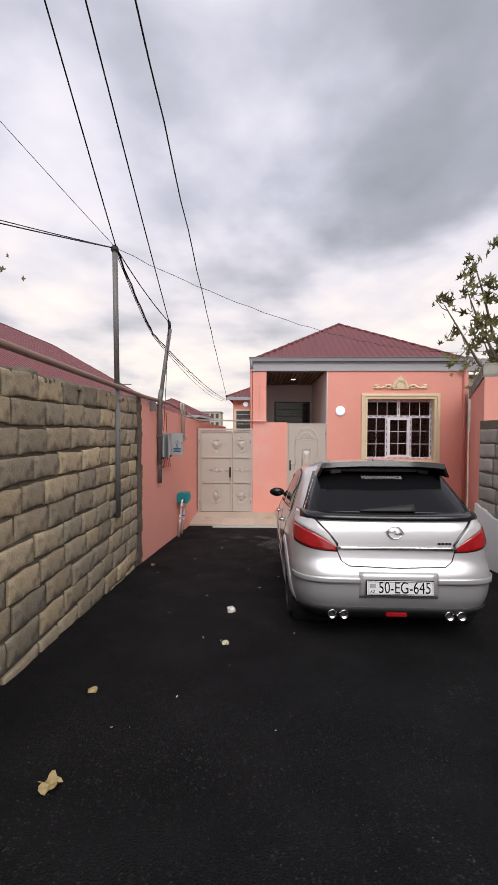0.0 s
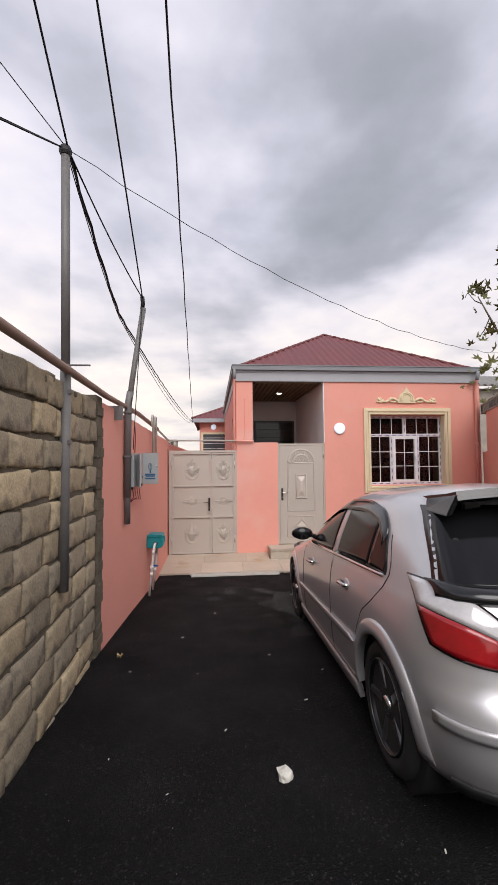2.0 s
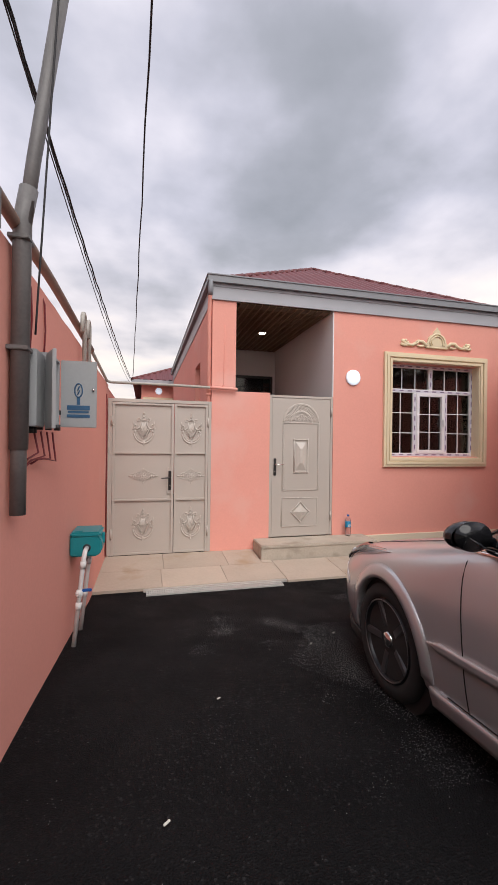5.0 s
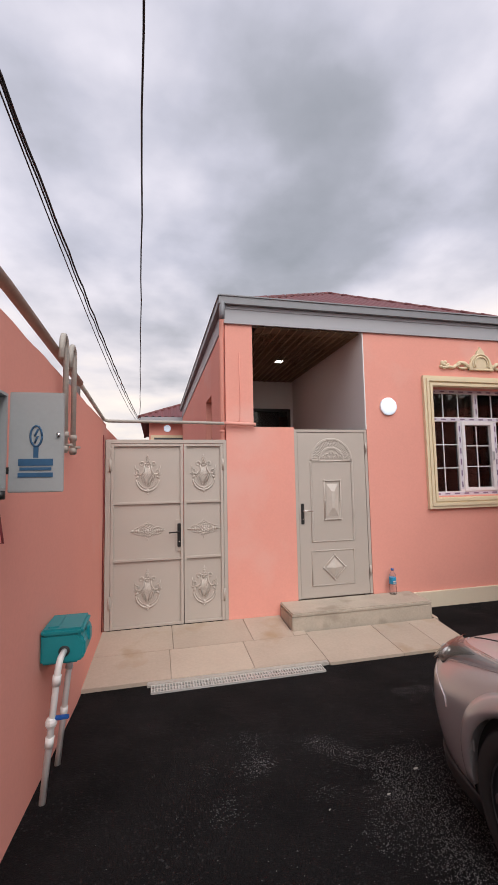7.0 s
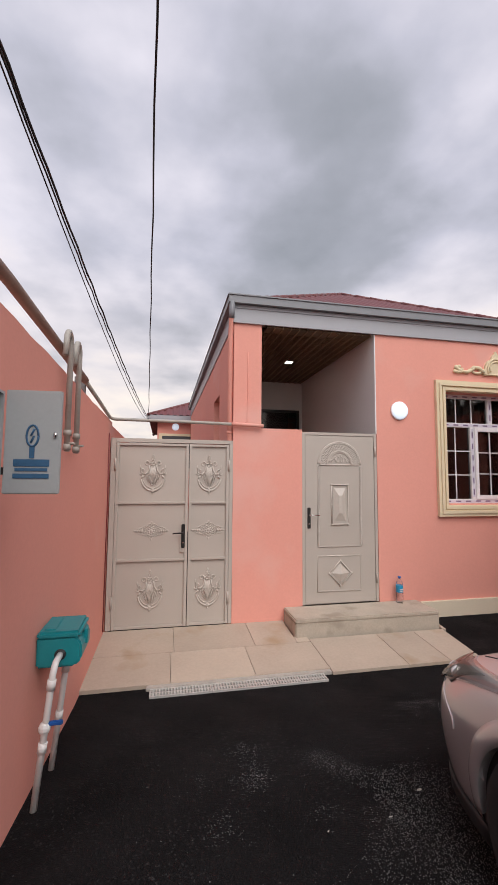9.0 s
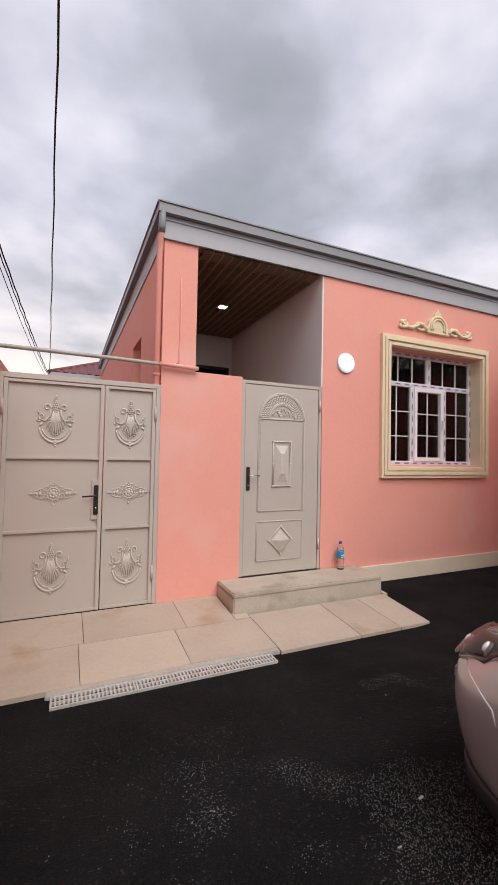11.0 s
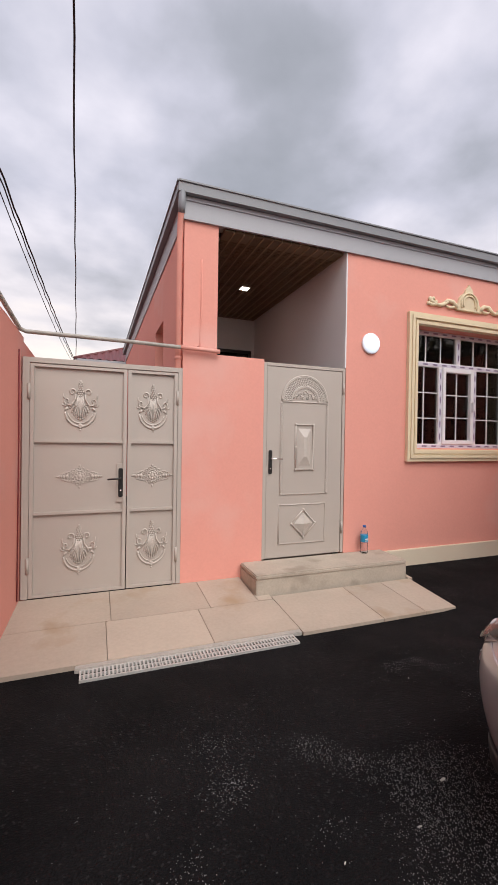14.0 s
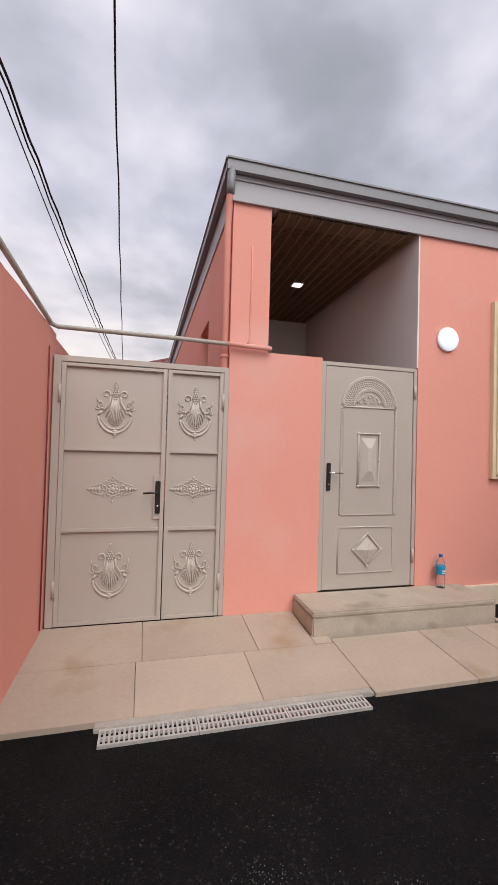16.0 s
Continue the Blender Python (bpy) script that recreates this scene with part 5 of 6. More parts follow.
def fig_leaf(c, size, m):
    o = bm.verts.new(m @ Vector((0, 0, 0)) + c); ring = []
    lob = [(-130, 0.35), (-100, 0.75), (-75, 0.38), (-45, 0.95), (-22, 0.45), (0, 1.15), (22, 0.45), (45, 0.95), (75, 0.38), (100, 0.75), (130, 0.35)]
    for a, r in lob:
        p = Vector((math.sin(radians(a)) * r, math.cos(radians(a)) * r, -0.25 * r * r)) * size
        ring.append(bm.verts.new(m @ p + c))
    for k in range(len(ring) - 1):
        bm.faces.new((o, ring[k], ring[k + 1]))
for tip in tips:
    for k in range(rng.choice((5, 6, 7, 9))):
        c = tip + Vector((rng.gauss(0, 0.09), rng.gauss(0, 0.09), rng.gauss(-0.03, 0.08)))
        fig_leaf(c, rng.uniform(0.08, 0.145), Euler((rng.uniform(0.9, 2.6), rng.uniform(-0.7, 0.7), rng.uniform(0, 6.28))).to_matrix())
for k in range(160):                                   # dense low part lying on the coping
    c = Vector((rng.gauss(0.05, 0.32), rng.gauss(0.5, 0.7), rng.uniform(2.9, 3.65)))
    fig_leaf(c, rng.uniform(0.07, 0.12), Euler((rng.uniform(0.6, 2.4), rng.uniform(-0.7, 0.7), rng.uniform(0, 6.28))).to_matrix())
part("crown", bm, LEAF, tree, "large lobed green leaves")
bm = bmesh.new()
tree2 = thing("leafy_shrub", "leafy branch rising behind the stone wall", "tree", pose(-4.72, 5.7, -0.25))
tb = bmesh.new(); tube(tb, [(0, 0, 0), (0.05, 0, 2.0), (0.35, -0.05, 4.4)], 0.06, 7, 0.015); part("trunk", tb, BARK, tree2)
for k in range(70):
    c = Vector((0.35 + rng.gauss(0, 0.25), rng.gauss(0, 0.3), 4.45 + rng.gauss(0, 0.10)))
    fig_leaf(c, rng.uniform(0.05, 0.10), Euler((rng.uniform(0.6, 2.4), rng.uniform(-0.7, 0.7), rng.uniform(0, 6.28))).to_matrix())
part("crown", bm, LEAF, tree2, "small green leaves")

# ---- parked car: origin on the ground below the rear axle, nose along +y ----
def smooth_table(*pairs):
    xs = np.array(pairs[0::2], float); vs = np.array(pairs[1::2], float)
    d = np.diff(vs) / np.diff(xs)
    m = np.zeros_like(vs)
    m[0], m[-1] = d[0], d[-1]
    for i in range(1, len(vs) - 1):
        m[i] = 0 if d[i - 1] * d[i] <= 0 else 2 * d[i - 1] * d[i] / (d[i - 1] + d[i])
    def f(x):
        x = min(max(x, xs[0]), xs[-1])
        i = min(int(np.searchsorted(xs, x, "right")) - 1, len(xs) - 2)
        h = xs[i + 1] - xs[i]; t = (x - xs[i]) / h
        return float((2 * t**3 - 3 * t**2 + 1) * vs[i] + (t**3 - 2 * t**2 + t) * h * m[i] + (-2 * t**3 + 3 * t**2) * vs[i + 1] + (t**3 - t**2) * h * m[i + 1])
    return f


NOSE = smooth_table(.17, 3.42, .25, 3.50, .45, 3.53, .60, 3.50, .70, 3.41, .76, 3.25, .84, 2.85, .92, 2.45, .97, 2.22, 1.10, 1.93, 1.25, 1.58, 1.37, 1.26, 1.425, 1.05, 1.47, .75, 1.49, .45)
TAIL = smooth_table(.17, -.50, .25, -.64, .40, -.72, .53, -.735, .60, -.715, .66, -.675, .90, -.635, .97, -.60, 1.05, -.53, 1.25, -.32, 1.37, -.19, 1.425, -.09, 1.47, .1, 1.49, .40)
WIDE = smooth_table(.17, .80, .25, .845, .45, .868, .65, .872, .80, .862, .92, .838, .97, .818, 1.10, .775, 1.25, .715, 1.37, .66, 1.425, .60, 1.47, .42, 1.49, .02)
MID = smooth_table(.17, 1.2, .97, 1.1, 1.25, .75, 1.37, .55, 1.49, .425)
NF = smooth_table(.17, 5.4, .55, 5.4, .72, 4.8, .97, 4.4, 1.49, 3.6)
NR = smooth_table(.17, 6.5, .50, 7.5, .90, 8.0, 1.05, 7.0, 1.25, 5.5, 1.49, 3.6)


def shell(phi, z):
    """Body surface: phi 0 at the tail's middle, 90 at the side, 180 at the nose (negative: other side)."""
    s, c = math.sin(radians(phi)), math.cos(radians(phi))
    n = NR(z) if c > 0 else NF(z)
    r = (abs(s) ** n + abs(c) ** n) ** (-1 / n)
    a = MID(z) - TAIL(z) if c > 0 else NOSE(z) - MID(z)
    return Vector((WIDE(z) * r * s, MID(z) - a * r * c, z))


def flank(y, z, side):
    v = MID(z) - y
    a = MID(z) - TAIL(z) if v > 0 else NOSE(z) - MID(z)
    n = NR(z) if v > 0 else NF(z)
    return Vector((side * WIDE(z) * max(1 - min(abs(v / a), 1) ** n, 1e-4) ** (1 / n), y, z))


def tailface(x, z):
    return Vector((x, MID(z) - (MID(z) - TAIL(z)) * max(1 - min(abs(x / WIDE(z)), 1) ** NR(z), 1e-4) ** (1 / NR(z)), z))


def noseface(x, z):
    return Vector((x, MID(z) + (NOSE(z) - MID(z)) * max(1 - min(abs(x / WIDE(z)), 1) ** NF(z), 1e-4) ** (1 / NF(z)), z))


def skin(fn, nu, nv, off, thick=0.012):
    """A panel laid on a surface fn(u, v), standing off it, with turned-in rims."""
    bm = bmesh.new()
    P = [[fn(i / nu, j / nv) for j in range(nv + 1)] for i in range(nu + 1)]
    core = Vector((0, 1.2, 0.6))
    G, B = [], []
    for i in range(nu + 1):
        g, b = [], []
        for j in range(nv + 1):
            du = P[min(i + 1, nu)][j] - P[max(i - 1, 0)][j]; dv = P[i][min(j + 1, nv)] - P[i][max(j - 1, 0)]
            nn = du.cross(dv)
            if nn.length < 1e-9:
                nn = P[i][j] - core
            nn.normalize()
            if nn.dot(P[i][j] - core) < 0:
                nn = -nn
            g.append(bm.verts.new(P[i][j] + nn * off)); b.append(P[i][j] + nn * (off - thick))
        G.append(g); B.append(b)
    for i in range(nu):
        for j in range(nv):
            f = bm.faces.new((G[i][j], G[i + 1][j], G[i + 1][j + 1], G[i][j + 1])); f.smooth = True
    rim = [(i, 0) for i in range(nu)] + [(nu, j) for j in range(nv)] + [(i, nv) for i in range(nu, 0, -1)] + [(0, j) for j in range(nv, 0, -1)]
    bv = [bm.verts.new(B[i][j]) for i, j in rim]
    for k in range(len(rim)):
        a, c = rim[k], rim[(k + 1) % len(rim)]
        bm.faces.new((G[a[0]][a[1]], G[c[0]][c[1]], bv[(k + 1) % len(rim)], bv[k]))
    return bm


def lerp(a, b, t):
    return a + (b - a) * t


CAR = pose(1.13, 3.95, ground_z(3.95), 0, 0, -1.0) @ pose(0, 0, 0, -4.0, 0, 0)
car = thing("parked_car", "silver hatchback with dark glass and black spoiler, parked", "car", CAR)
WR = 0.318
AXLES = (0.0, 2.614)
levels = [.17, .20, .235, .27] + [.30 + .03 * k for k in range(14)] + [.71 + .0125 * k for k in range(24)] + [1.02 + .03 * k for k in range(12)] + [1.38, 1.40, 1.415, 1.43, 1.445, 1.458, 1.47, 1.478, 1.485, 1.49]
NP = 200
bm = bmesh.new()
rows = [[bm.verts.new(shell(360 * k / NP - 180, z)) for k in range(NP)] for z in levels]
for a, b in zip(rows, rows[1:]):
    for k in range(NP):
        q = (a[k], a[(k + 1) % NP], b[(k + 1) % NP], b[k])
        c = sum((v.co for v in q), Vector()) / 4
        if abs(c.x) > 0.62 and any((c.y - ay) ** 2 + (c.z - WR) ** 2 < 0.368 ** 2 for ay in AXLES):
            continue
        f = bm.faces.new(q); f.smooth = True
bm.faces.new(rows[-1])
body = part("body", bm, SILVER, car, "silver metallic bodywork")
part("underbody", boxes((-0.62, 0.62, -0.45, 3.2, 0.15, 0.62)), CAR_MATT, car)
for s in (-1, 1):
    for ay in AXLES:
        bm = bmesh.new()                               # dark wheel housing
        tube(bm, [(s * 0.45, ay, WR), (s * 0.80, ay, WR)], 0.372, 28)
        bmesh.ops.delete(bm, geom=[f for f in bm.faces if abs(f.normal.x) > 0.9 and abs(f.calc_center_median().x) > 0.7], context="FACES")
        part("wheel_housing", bm, CAR_MATT, car)
        def lip(u, v, s=s, ay=ay):
            a = radians(lerp(-6, 186, u)); r = lerp(0.345, 0.425, v)
            y, z = ay + r * math.cos(a), max(WR + r * math.sin(a), 0.18)
            p = flank(y, z, s); p.x += s * 0.014 * math.sin(math.pi * min(1, 0.25 + v * 0.75))
            return p
        part("arch_flare", skin(lip, 40, 4, 0.004, 0.05), SILVER, car)


def belt(y):
    return 0.955 + 0.022 * (1.9 - y)


TOPLINE = smooth_table(-.02, 1.00, .05, 1.12, .14, 1.24, .28, 1.325, .6, 1.368, .9, 1.366, 1.2, 1.33, 1.5, 1.235, 1.8, 1.09, 2.02, .965)
for s in (-1, 1):
    def shade(u, v, s=s):
        y = lerp(-0.01, 1.99, u); return flank(y, lerp(belt(y) - 0.008, max(TOPLINE(y) + 0.004, belt(y)), v), s)
    part("window_surround", skin(shade, 48, 8, 0.003), CAR_BLACK, car)
    def window_part(y0, y1):
        def f(u, v):
            y = lerp(y0, y1, u); return flank(y, lerp(belt(y) + 0.006, max(TOPLINE(y) - 0.012, belt(y) + 0.008), v), s)
        return skin(f, 20, 8, 0.0065)
    part("side_window", window_part(1.0, 1.90), TINT, car, "dark door glass")
    part("side_window", window_part(0.27, 0.90), TINT, car, "dark door glass")
    part("quarter_window", window_part(0.02, 0.235), TINT, car, "dark rear quarter glass")
    def pillar(u, v, s=s):
        z = lerp(0.97, 1.335, v); y = lerp(0.90, 1.0, u) - 0.10 * (z - 0.97); return flank(y, z, s)
    part("door_pillar", skin(pillar, 3, 8, 0.008), SILVER, car)
    def visor(u, v, s=s):
        y = lerp(0.10, 1.62, u); p = flank(y, lerp(TOPLINE(y) - 0.062, TOPLINE(y) + 0.012, v), s); p.x += s * 0.016 * (1 - v); return p
    part("rain_visor", skin(visor, 40, 3, 0.009, 0.004), CAR_BLACK, car, "smoked rain visor")
    def chromeline(u, v, s=s):
        y = lerp(0.0, 1.95, u); return flank(y, belt(y) + lerp(-0.022, -0.004, v), s)
    part("belt_strip", skin(chromeline, 40, 2, 0.010), CHROME, car)
    def moulding(u, v, s=s):
        y = lerp(0.40, 2.2, u); k = min(1, min(u, 1 - u) * 20); return flank(y, lerp(0.475 - 0.022 * k, 0.475 + 0.022 * k, v) + 0.03 * (1 - u), s)
    part("door_moulding", skin(moulding, 40, 3, 0.014), SILVER, car)
    def skirt(u, v, s=s):
        y = lerp(0.40, 2.22, u); p = flank(y, lerp(0.165, 0.255, v), s); p.x += s * 0.03 * (1 - v); return p
    part("side_skirt", skin(skirt, 24, 4, 0.012, 0.03), SILVER, car)
    def seam(pts, name="door_seam", w=0.0032):
        bm = bmesh.new()
        tube(bm, [flank(y, z, s) + Vector((s * 0.0005, 0, 0)) for y, z in pts], w, 5)
        part(name, bm, SEAM, car)
    seam([(0.95, 0.26 + 0.07 * k) for k in range(11)])
    seam([(1.97, 0.26 + 0.07 * k) for k in range(11)])
    seam([(0.06, 1.2), (-0.03, 1.06), (-0.05, 1.0), (-0.02, 0.93), (0.10, 0.83), (0.24, 0.74), (0.34, 0.60), (0.40, 0.45), (0.40, 0.27)])
    seam([(y / 10, 0.262) for y in range(4, 22)])
    for y in (0.58, 1.60):
        z = 0.80 + 0.02 * (y < 1)
        def cup(u, v, s=s, y=y, z=z):
            a = u * math.tau; r = v; return flank(y - 0.02 + 0.065 * r * math.cos(a), z + 0.038 * r * math.sin(a), s)
        part("handle_cup", skin(cup, 16, 2, 0.002, 0.004), SILVER, car)
        p = flank(y, z, s)
        bm = bmesh.new(); tube(bm, [p + Vector((s * 0.005, -0.095, 0.002)), p + Vector((s * 0.032, -0.08, 0.003)), p + Vector((s * 0.036, 0.06, 0.0)), p + Vector((s * 0.006, 0.085, 0.0))], 0.0135, 8)
        part("door_handle", bm, CHROME, car, "chrome handle")
    # mirror
    p = flank(1.90, 0.985, s)
    bm = bmesh.new()
    ball(bm, p + Vector((s * 0.135, -0.01, 0.035)), 0.108, 0.062, 0.060, 16, 10)
    bmesh.ops.bisect_plane(bm, geom=bm.verts[:] + bm.edges[:] + bm.faces[:], plane_co=p + Vector((0, -0.035, 0)), plane_no=(0, -1, 0), clear_outer=True)
    mr = part("wing_mirror", bm, CAR_BLACK, car, "black mirror housing", smooth=True)
    # near-black glass colour stands in for a dark reflection in the mirror
    bm = bmesh.new(); lathe(bm, [(0.85, 0), (0.85, 0.01), (0, 0.011)], Matrix.Translation(p + Vector((s * 0.135, -0.035, 0.035))) @ Matrix.Diagonal((0.105, 1, 0.072, 1)) @ OUT, 20); part("mirror_glass", bm, TINT, mr)
    bm = bmesh.new(); tube(bm, [p + Vector((-s * 0.01, 0.02, 0.0)), p + Vector((s * 0.08, 0.0, 0.02))], 0.022, 8); part("mirror_arm", bm, CAR_BLACK, mr)
    # tail lamp
    def lamp_top(t):
        return lerp(1.035, 0.785, t ** 2.2)
    def lamp_low(t):
        return 0.74 + 0.06 * (1 - t) ** 2.2
    def tl(v0, v1):
        def f(u, v):
            w = lerp(v0, v1, v); phi = lerp(lerp(45.6, 50.3, w), 29.0, u); return shell(s * phi, lerp(lamp_low(u), lamp_top(u), w))
        return f
    def rim_lamp(u, v):
        phi = lerp(lerp(46.2, 50.9, v), 28.2, u); return shell(s * phi, lerp(lamp_low(u) - 0.010, lamp_top(u) + 0.010, v))
    lamp = part("tail_lamp", skin(rim_lamp, 20, 6, 0.003), CAR_BLACK, car, "tail lamp with black rim")
    part("red_lens", skin(tl(0.0, 0.56), 18, 6, 0.014), RED_LENS, lamp, "red lens")
    part("clear_lens", skin(tl(0.565, 1.0), 18, 5, 0.014), CLEAR_LENS, lamp, "clear lens")
    # headlamp
    def hl(u, v):
        phi = lerp(131, 152, u); return shell(s * phi, lerp(lerp(0.775, 0.585, min(1, u * 1.7)), lerp(0.81, 0.715, u), v))
    head = part("headlamp", skin(hl, 16, 8, 0.003), CLEAR_LENS, car, "headlamp with clear cover")
    def hb(u, v):
        phi = lerp(137, 150, u); return shell(s * phi, lerp(lerp(0.66, 0.61, u), lerp(0.765, 0.695, u), v))
    part("reflector", skin(hb, 10, 6, 0.006), SPOKE, head)
    for ph, zz in ((139, 0.70), (145, 0.66)):
        c = shell(s * ph, zz); bm = bmesh.new(); ball(bm, c, 0.032, 0.018, 0.032, 14, 9); part("lamp_bulb", bm, CLEAR_LENS, head)
    def hc(u, v):
        phi = lerp(131.4, 151.6, u); return shell(s * phi, lerp(lerp(0.775, 0.59, min(1, u * 1.7)), lerp(0.806, 0.712, u), v))
    part("cover", skin(hc, 16, 8, 0.022, 0.004), HEAD_LENS, head, "clear plastic cover")
    # bumper mouldings
    def rb(u, v):
        return shell(s * lerp(19, 47, u), lerp(0.50, 0.545, v))
    part("bumper_moulding", skin(rb, 24, 3, 0.016), SILVER, car)
    def fb(u, v):
        return shell(s * lerp(146, 158, u), lerp(0.485, 0.525, v))
    part("bumper_moulding", skin(fb, 24, 3, 0.012), SILVER, car)
    bm = bmesh.new(); tube(bm, [shell(s * ph, z) for ph, z in ((140, 0.63), (137, 0.60), (134.5, 0.57), (133, 0.545), (132.5, 0.50))], 0.0045, 5); part("bumper_seam", bm, PVC, car)
    def corner_lip(u, v):
        p = shell(s * lerp(128, 160, u), lerp(0.17, 0.24, v)); q = Vector((p.x, p.y - 1.2, 0)).normalized(); return p + q * 0.085 * (1 - v)
    part("front_lip", skin(corner_lip, 24, 4, 0.01, 0.03), CAR_MATT, car, "matt black front lip")
    # exhausts
    for x in (0.42, 0.515):
        bm = bmesh.new(); lathe(bm, [(0.040, 0), (0.043, 0.10), (0.036, 0.102), (0.034, 0.02), (0.0, 0.018)], Matrix.Translation((s * x, -0.575, 0.232)) @ Matrix.Diagonal((0.86, 1, 0.86, 1)) @ OUT, 18)
        ex = part("exhaust_tip", bm, CHROME, car)
        # near-black disc paints in the shade inside the pipe
        bm = bmesh.new(); lathe(bm, [(0.0355, 0.07), (0.0, 0.071)], Matrix.Translation((s * x, -0.575, 0.232)) @ Matrix.Diagonal((0.86, 1, 0.86, 1)) @ OUT, 18)
        part("pipe_mouth", bm, DARK, ex, "dark disc for the shade inside the pipe")

# tailgate
def rear_glass(u, v):
    z = lerp(1.015, 1.365, v); w = lerp(0.725, 0.575, v); return tailface(lerp(-w, w, u), z)
part("rear_window", skin(rear_glass, 28, 12, 0.006), TINT, car, "dark tinted rear glass")
def rear_edge(u, v):
    z = lerp(0.99, 1.372, v); w = lerp(0.75, 0.60, v); return tailface(lerp(-w, w, u), z)
part("rear_window_edge", skin(rear_edge, 28, 12, 0.002), CAR_BLACK, car)
def mid_lip(u, v):
    x = lerp(-0.75, 0.75, u); p = tailface(x, lerp(0.975, 1.028, v)); p.y -= 0.035 * math.sin(math.pi * v) * (1 - 0.3 * abs(x)); p.z += 0.02 * abs(x) ** 2; return p
part("tailgate_spoiler", skin(mid_lip, 30, 6, 0.012), CAR_BLACK, car, "gloss black lower spoiler")
bm = bmesh.new()
sec = [(-0.02, 1.442), (-0.28, 1.458), (-0.36, 1.470), (-0.372, 1.425), (-0.28, 1.405), (-0.10, 1.40)]
n = 28
rings = []
for k in range(n + 1):
    x = lerp(-0.55, 0.55, k / n)
    drop = -0.030 * abs(x / 0.6) ** 3; fwd = 0.06 * abs(x / 0.6) ** 2.5
    rings.append([bm.verts.new((x, y + fwd, z + drop)) for y, z in sec])
for a, b in zip(rings, rings[1:]):
    for k in range(6):
        f = bm.faces.new((a[k], a[(k + 1) % 6], b[(k + 1) % 6], b[k])); f.smooth = k not in (2, 3)
bm.faces.new(rings[0]); bm.faces.new(rings[-1][::-1])
wing = part("roof_spoiler", bm, CAR_BLACK, car, "gloss black roof spoiler")
for s in (-1, 1):
    bm = bmesh.new()
    q = [(s * 0.55, -0.32, 1.435), (s * 0.60, -0.30, 1.325), (s * 0.60, -0.06, 1.345), (s * 0.55, -0.02, 1.41)]
    a = [bm.verts.new(p) for p in q]; b = [bm.verts.new((x - s * 0.03, y, z)) for x, y, z in q]
    bm.faces.new(a); bm.faces.new(b[::-1])
    for k in range(4):
        bm.faces.new((a[k], a[(k + 1) % 4], b[(k + 1) % 4], b[k]))
    part("spoiler_end", bm, CAR_BLACK, wing, bevel=0.006)
    part("spoiler_foot", boxes((s * 0.40 - 0.05, s * 0.40 + 0.05, -0.2, -0.08, 1.345, 1.39)), CAR_BLACK, wing, bevel=0.008)
def chrome_bar(u, v):
    x = lerp(-0.475, 0.475, u); return tailface(x, lerp(0.748, 0.774, v))
part("chrome_strip", skin(chrome_bar, 24, 3, 0.018), CHROME, car, "chrome strip across the tailgate")
for pts in ([(-0.47, 0.735), (-0.44, 0.66), (-0.38, 0.625), (0.0, 0.615), (0.38, 0.625), (0.44, 0.66), (0.47, 0.735)], [(-0.54, 0.76), (-0.63, 0.87), (-0.70, 0.985)], [(0.54, 0.76), (0.63, 0.87), (0.70, 0.985)]):
    bm = bmesh.new(); fine = []
    for (xa, za), (xb, zb) in zip(pts, pts[1:]):
        fine += [tailface(lerp(xa, xb, k / 6), lerp(za, zb, k / 6)) for k in range(7)]
    tube(bm, fine, 0.005, 5); part("tailgate_seam", bm, SEAM, car)
bc = tailface(0, 0.888) + Vector((0, -0.012, 0))
BT = Matrix.Translation(bc) @ Matrix.Rotation(radians(-9), 4, "X")
bm = bmesh.new(); tube(bm, [BT @ Vector((0.058 * math.cos(a), 0, 0.05 * math.sin(a))) for a in [k * math.tau / 32 for k in range(33)]], 0.006, 8)
badge = part("badge", bm, CHROME, car, "plain chrome ring badge")
bm = bmesh.new(); tube(bm, [BT @ Vector(p) for p in ((-0.072, 0, 0.008), (0.0, -0.004, 0.012), (0.005, -0.004, -0.010), (0.072, 0, -0.008))], 0.007, 6); part("badge_bar", bm, CHROME, badge)
p = tailface(0.36, 0.80)
bm = bmesh.new()
for k in range(4):
    bx(bm, 0.34 + k * 0.028, 0.36 + k * 0.028, p.y - 0.012, p.y - 0.002, 0.735 + 0.062, 0.735 + 0.077)
part("model_letters", bm, CAR_BLACK, car, "small dark nameplate")
def wiper(u, v):
    x = lerp(-0.26, 0.2, u); return tailface(x, lerp(1.035, 1.045 + 0.045 * u, v))
part("rear_wiper", skin(wiper, 10, 2, 0.025), CAR_MATT, car)
# plate recess and plate
def recess(u, v):
    return tailface(lerp(-0.31, 0.31, u), lerp(0.385, 0.585, v))
part("plate_recess", skin(recess, 12, 6, 0.006), SILVER, car)
py = TAIL(0.48) - 0.022
plate = part("number_plate", boxes((-0.265, 0.265, py - 0.008, py + 0.004, 0.415, 0.535)), CAR_BLACK, car, "white number plate in a black holder", bevel=0.004)
part("plate_face", boxes((-0.258, 0.258, py - 0.011, py - 0.0085, 0.421, 0.529)), PLATE, plate, bevel=0.001)
bm = bmesh.new(); tube(bm, [(-0.250, py - 0.0115, 0.428), (0.250, py - 0.0115, 0.428), (0.250, py - 0.0115, 0.522), (-0.250, py - 0.0115, 0.522), (-0.250, py - 0.0115, 0.428)], 0.0022, 4); part("plate_border", bm, CAR_BLACK, plate)
lettering("50-EG-645", 0.128, CAR_BLACK, plate, Matrix.Translation((0.035, py - 0.0112, 0.474)) @ OUT, "plate_number", 0.0008, 0.40)
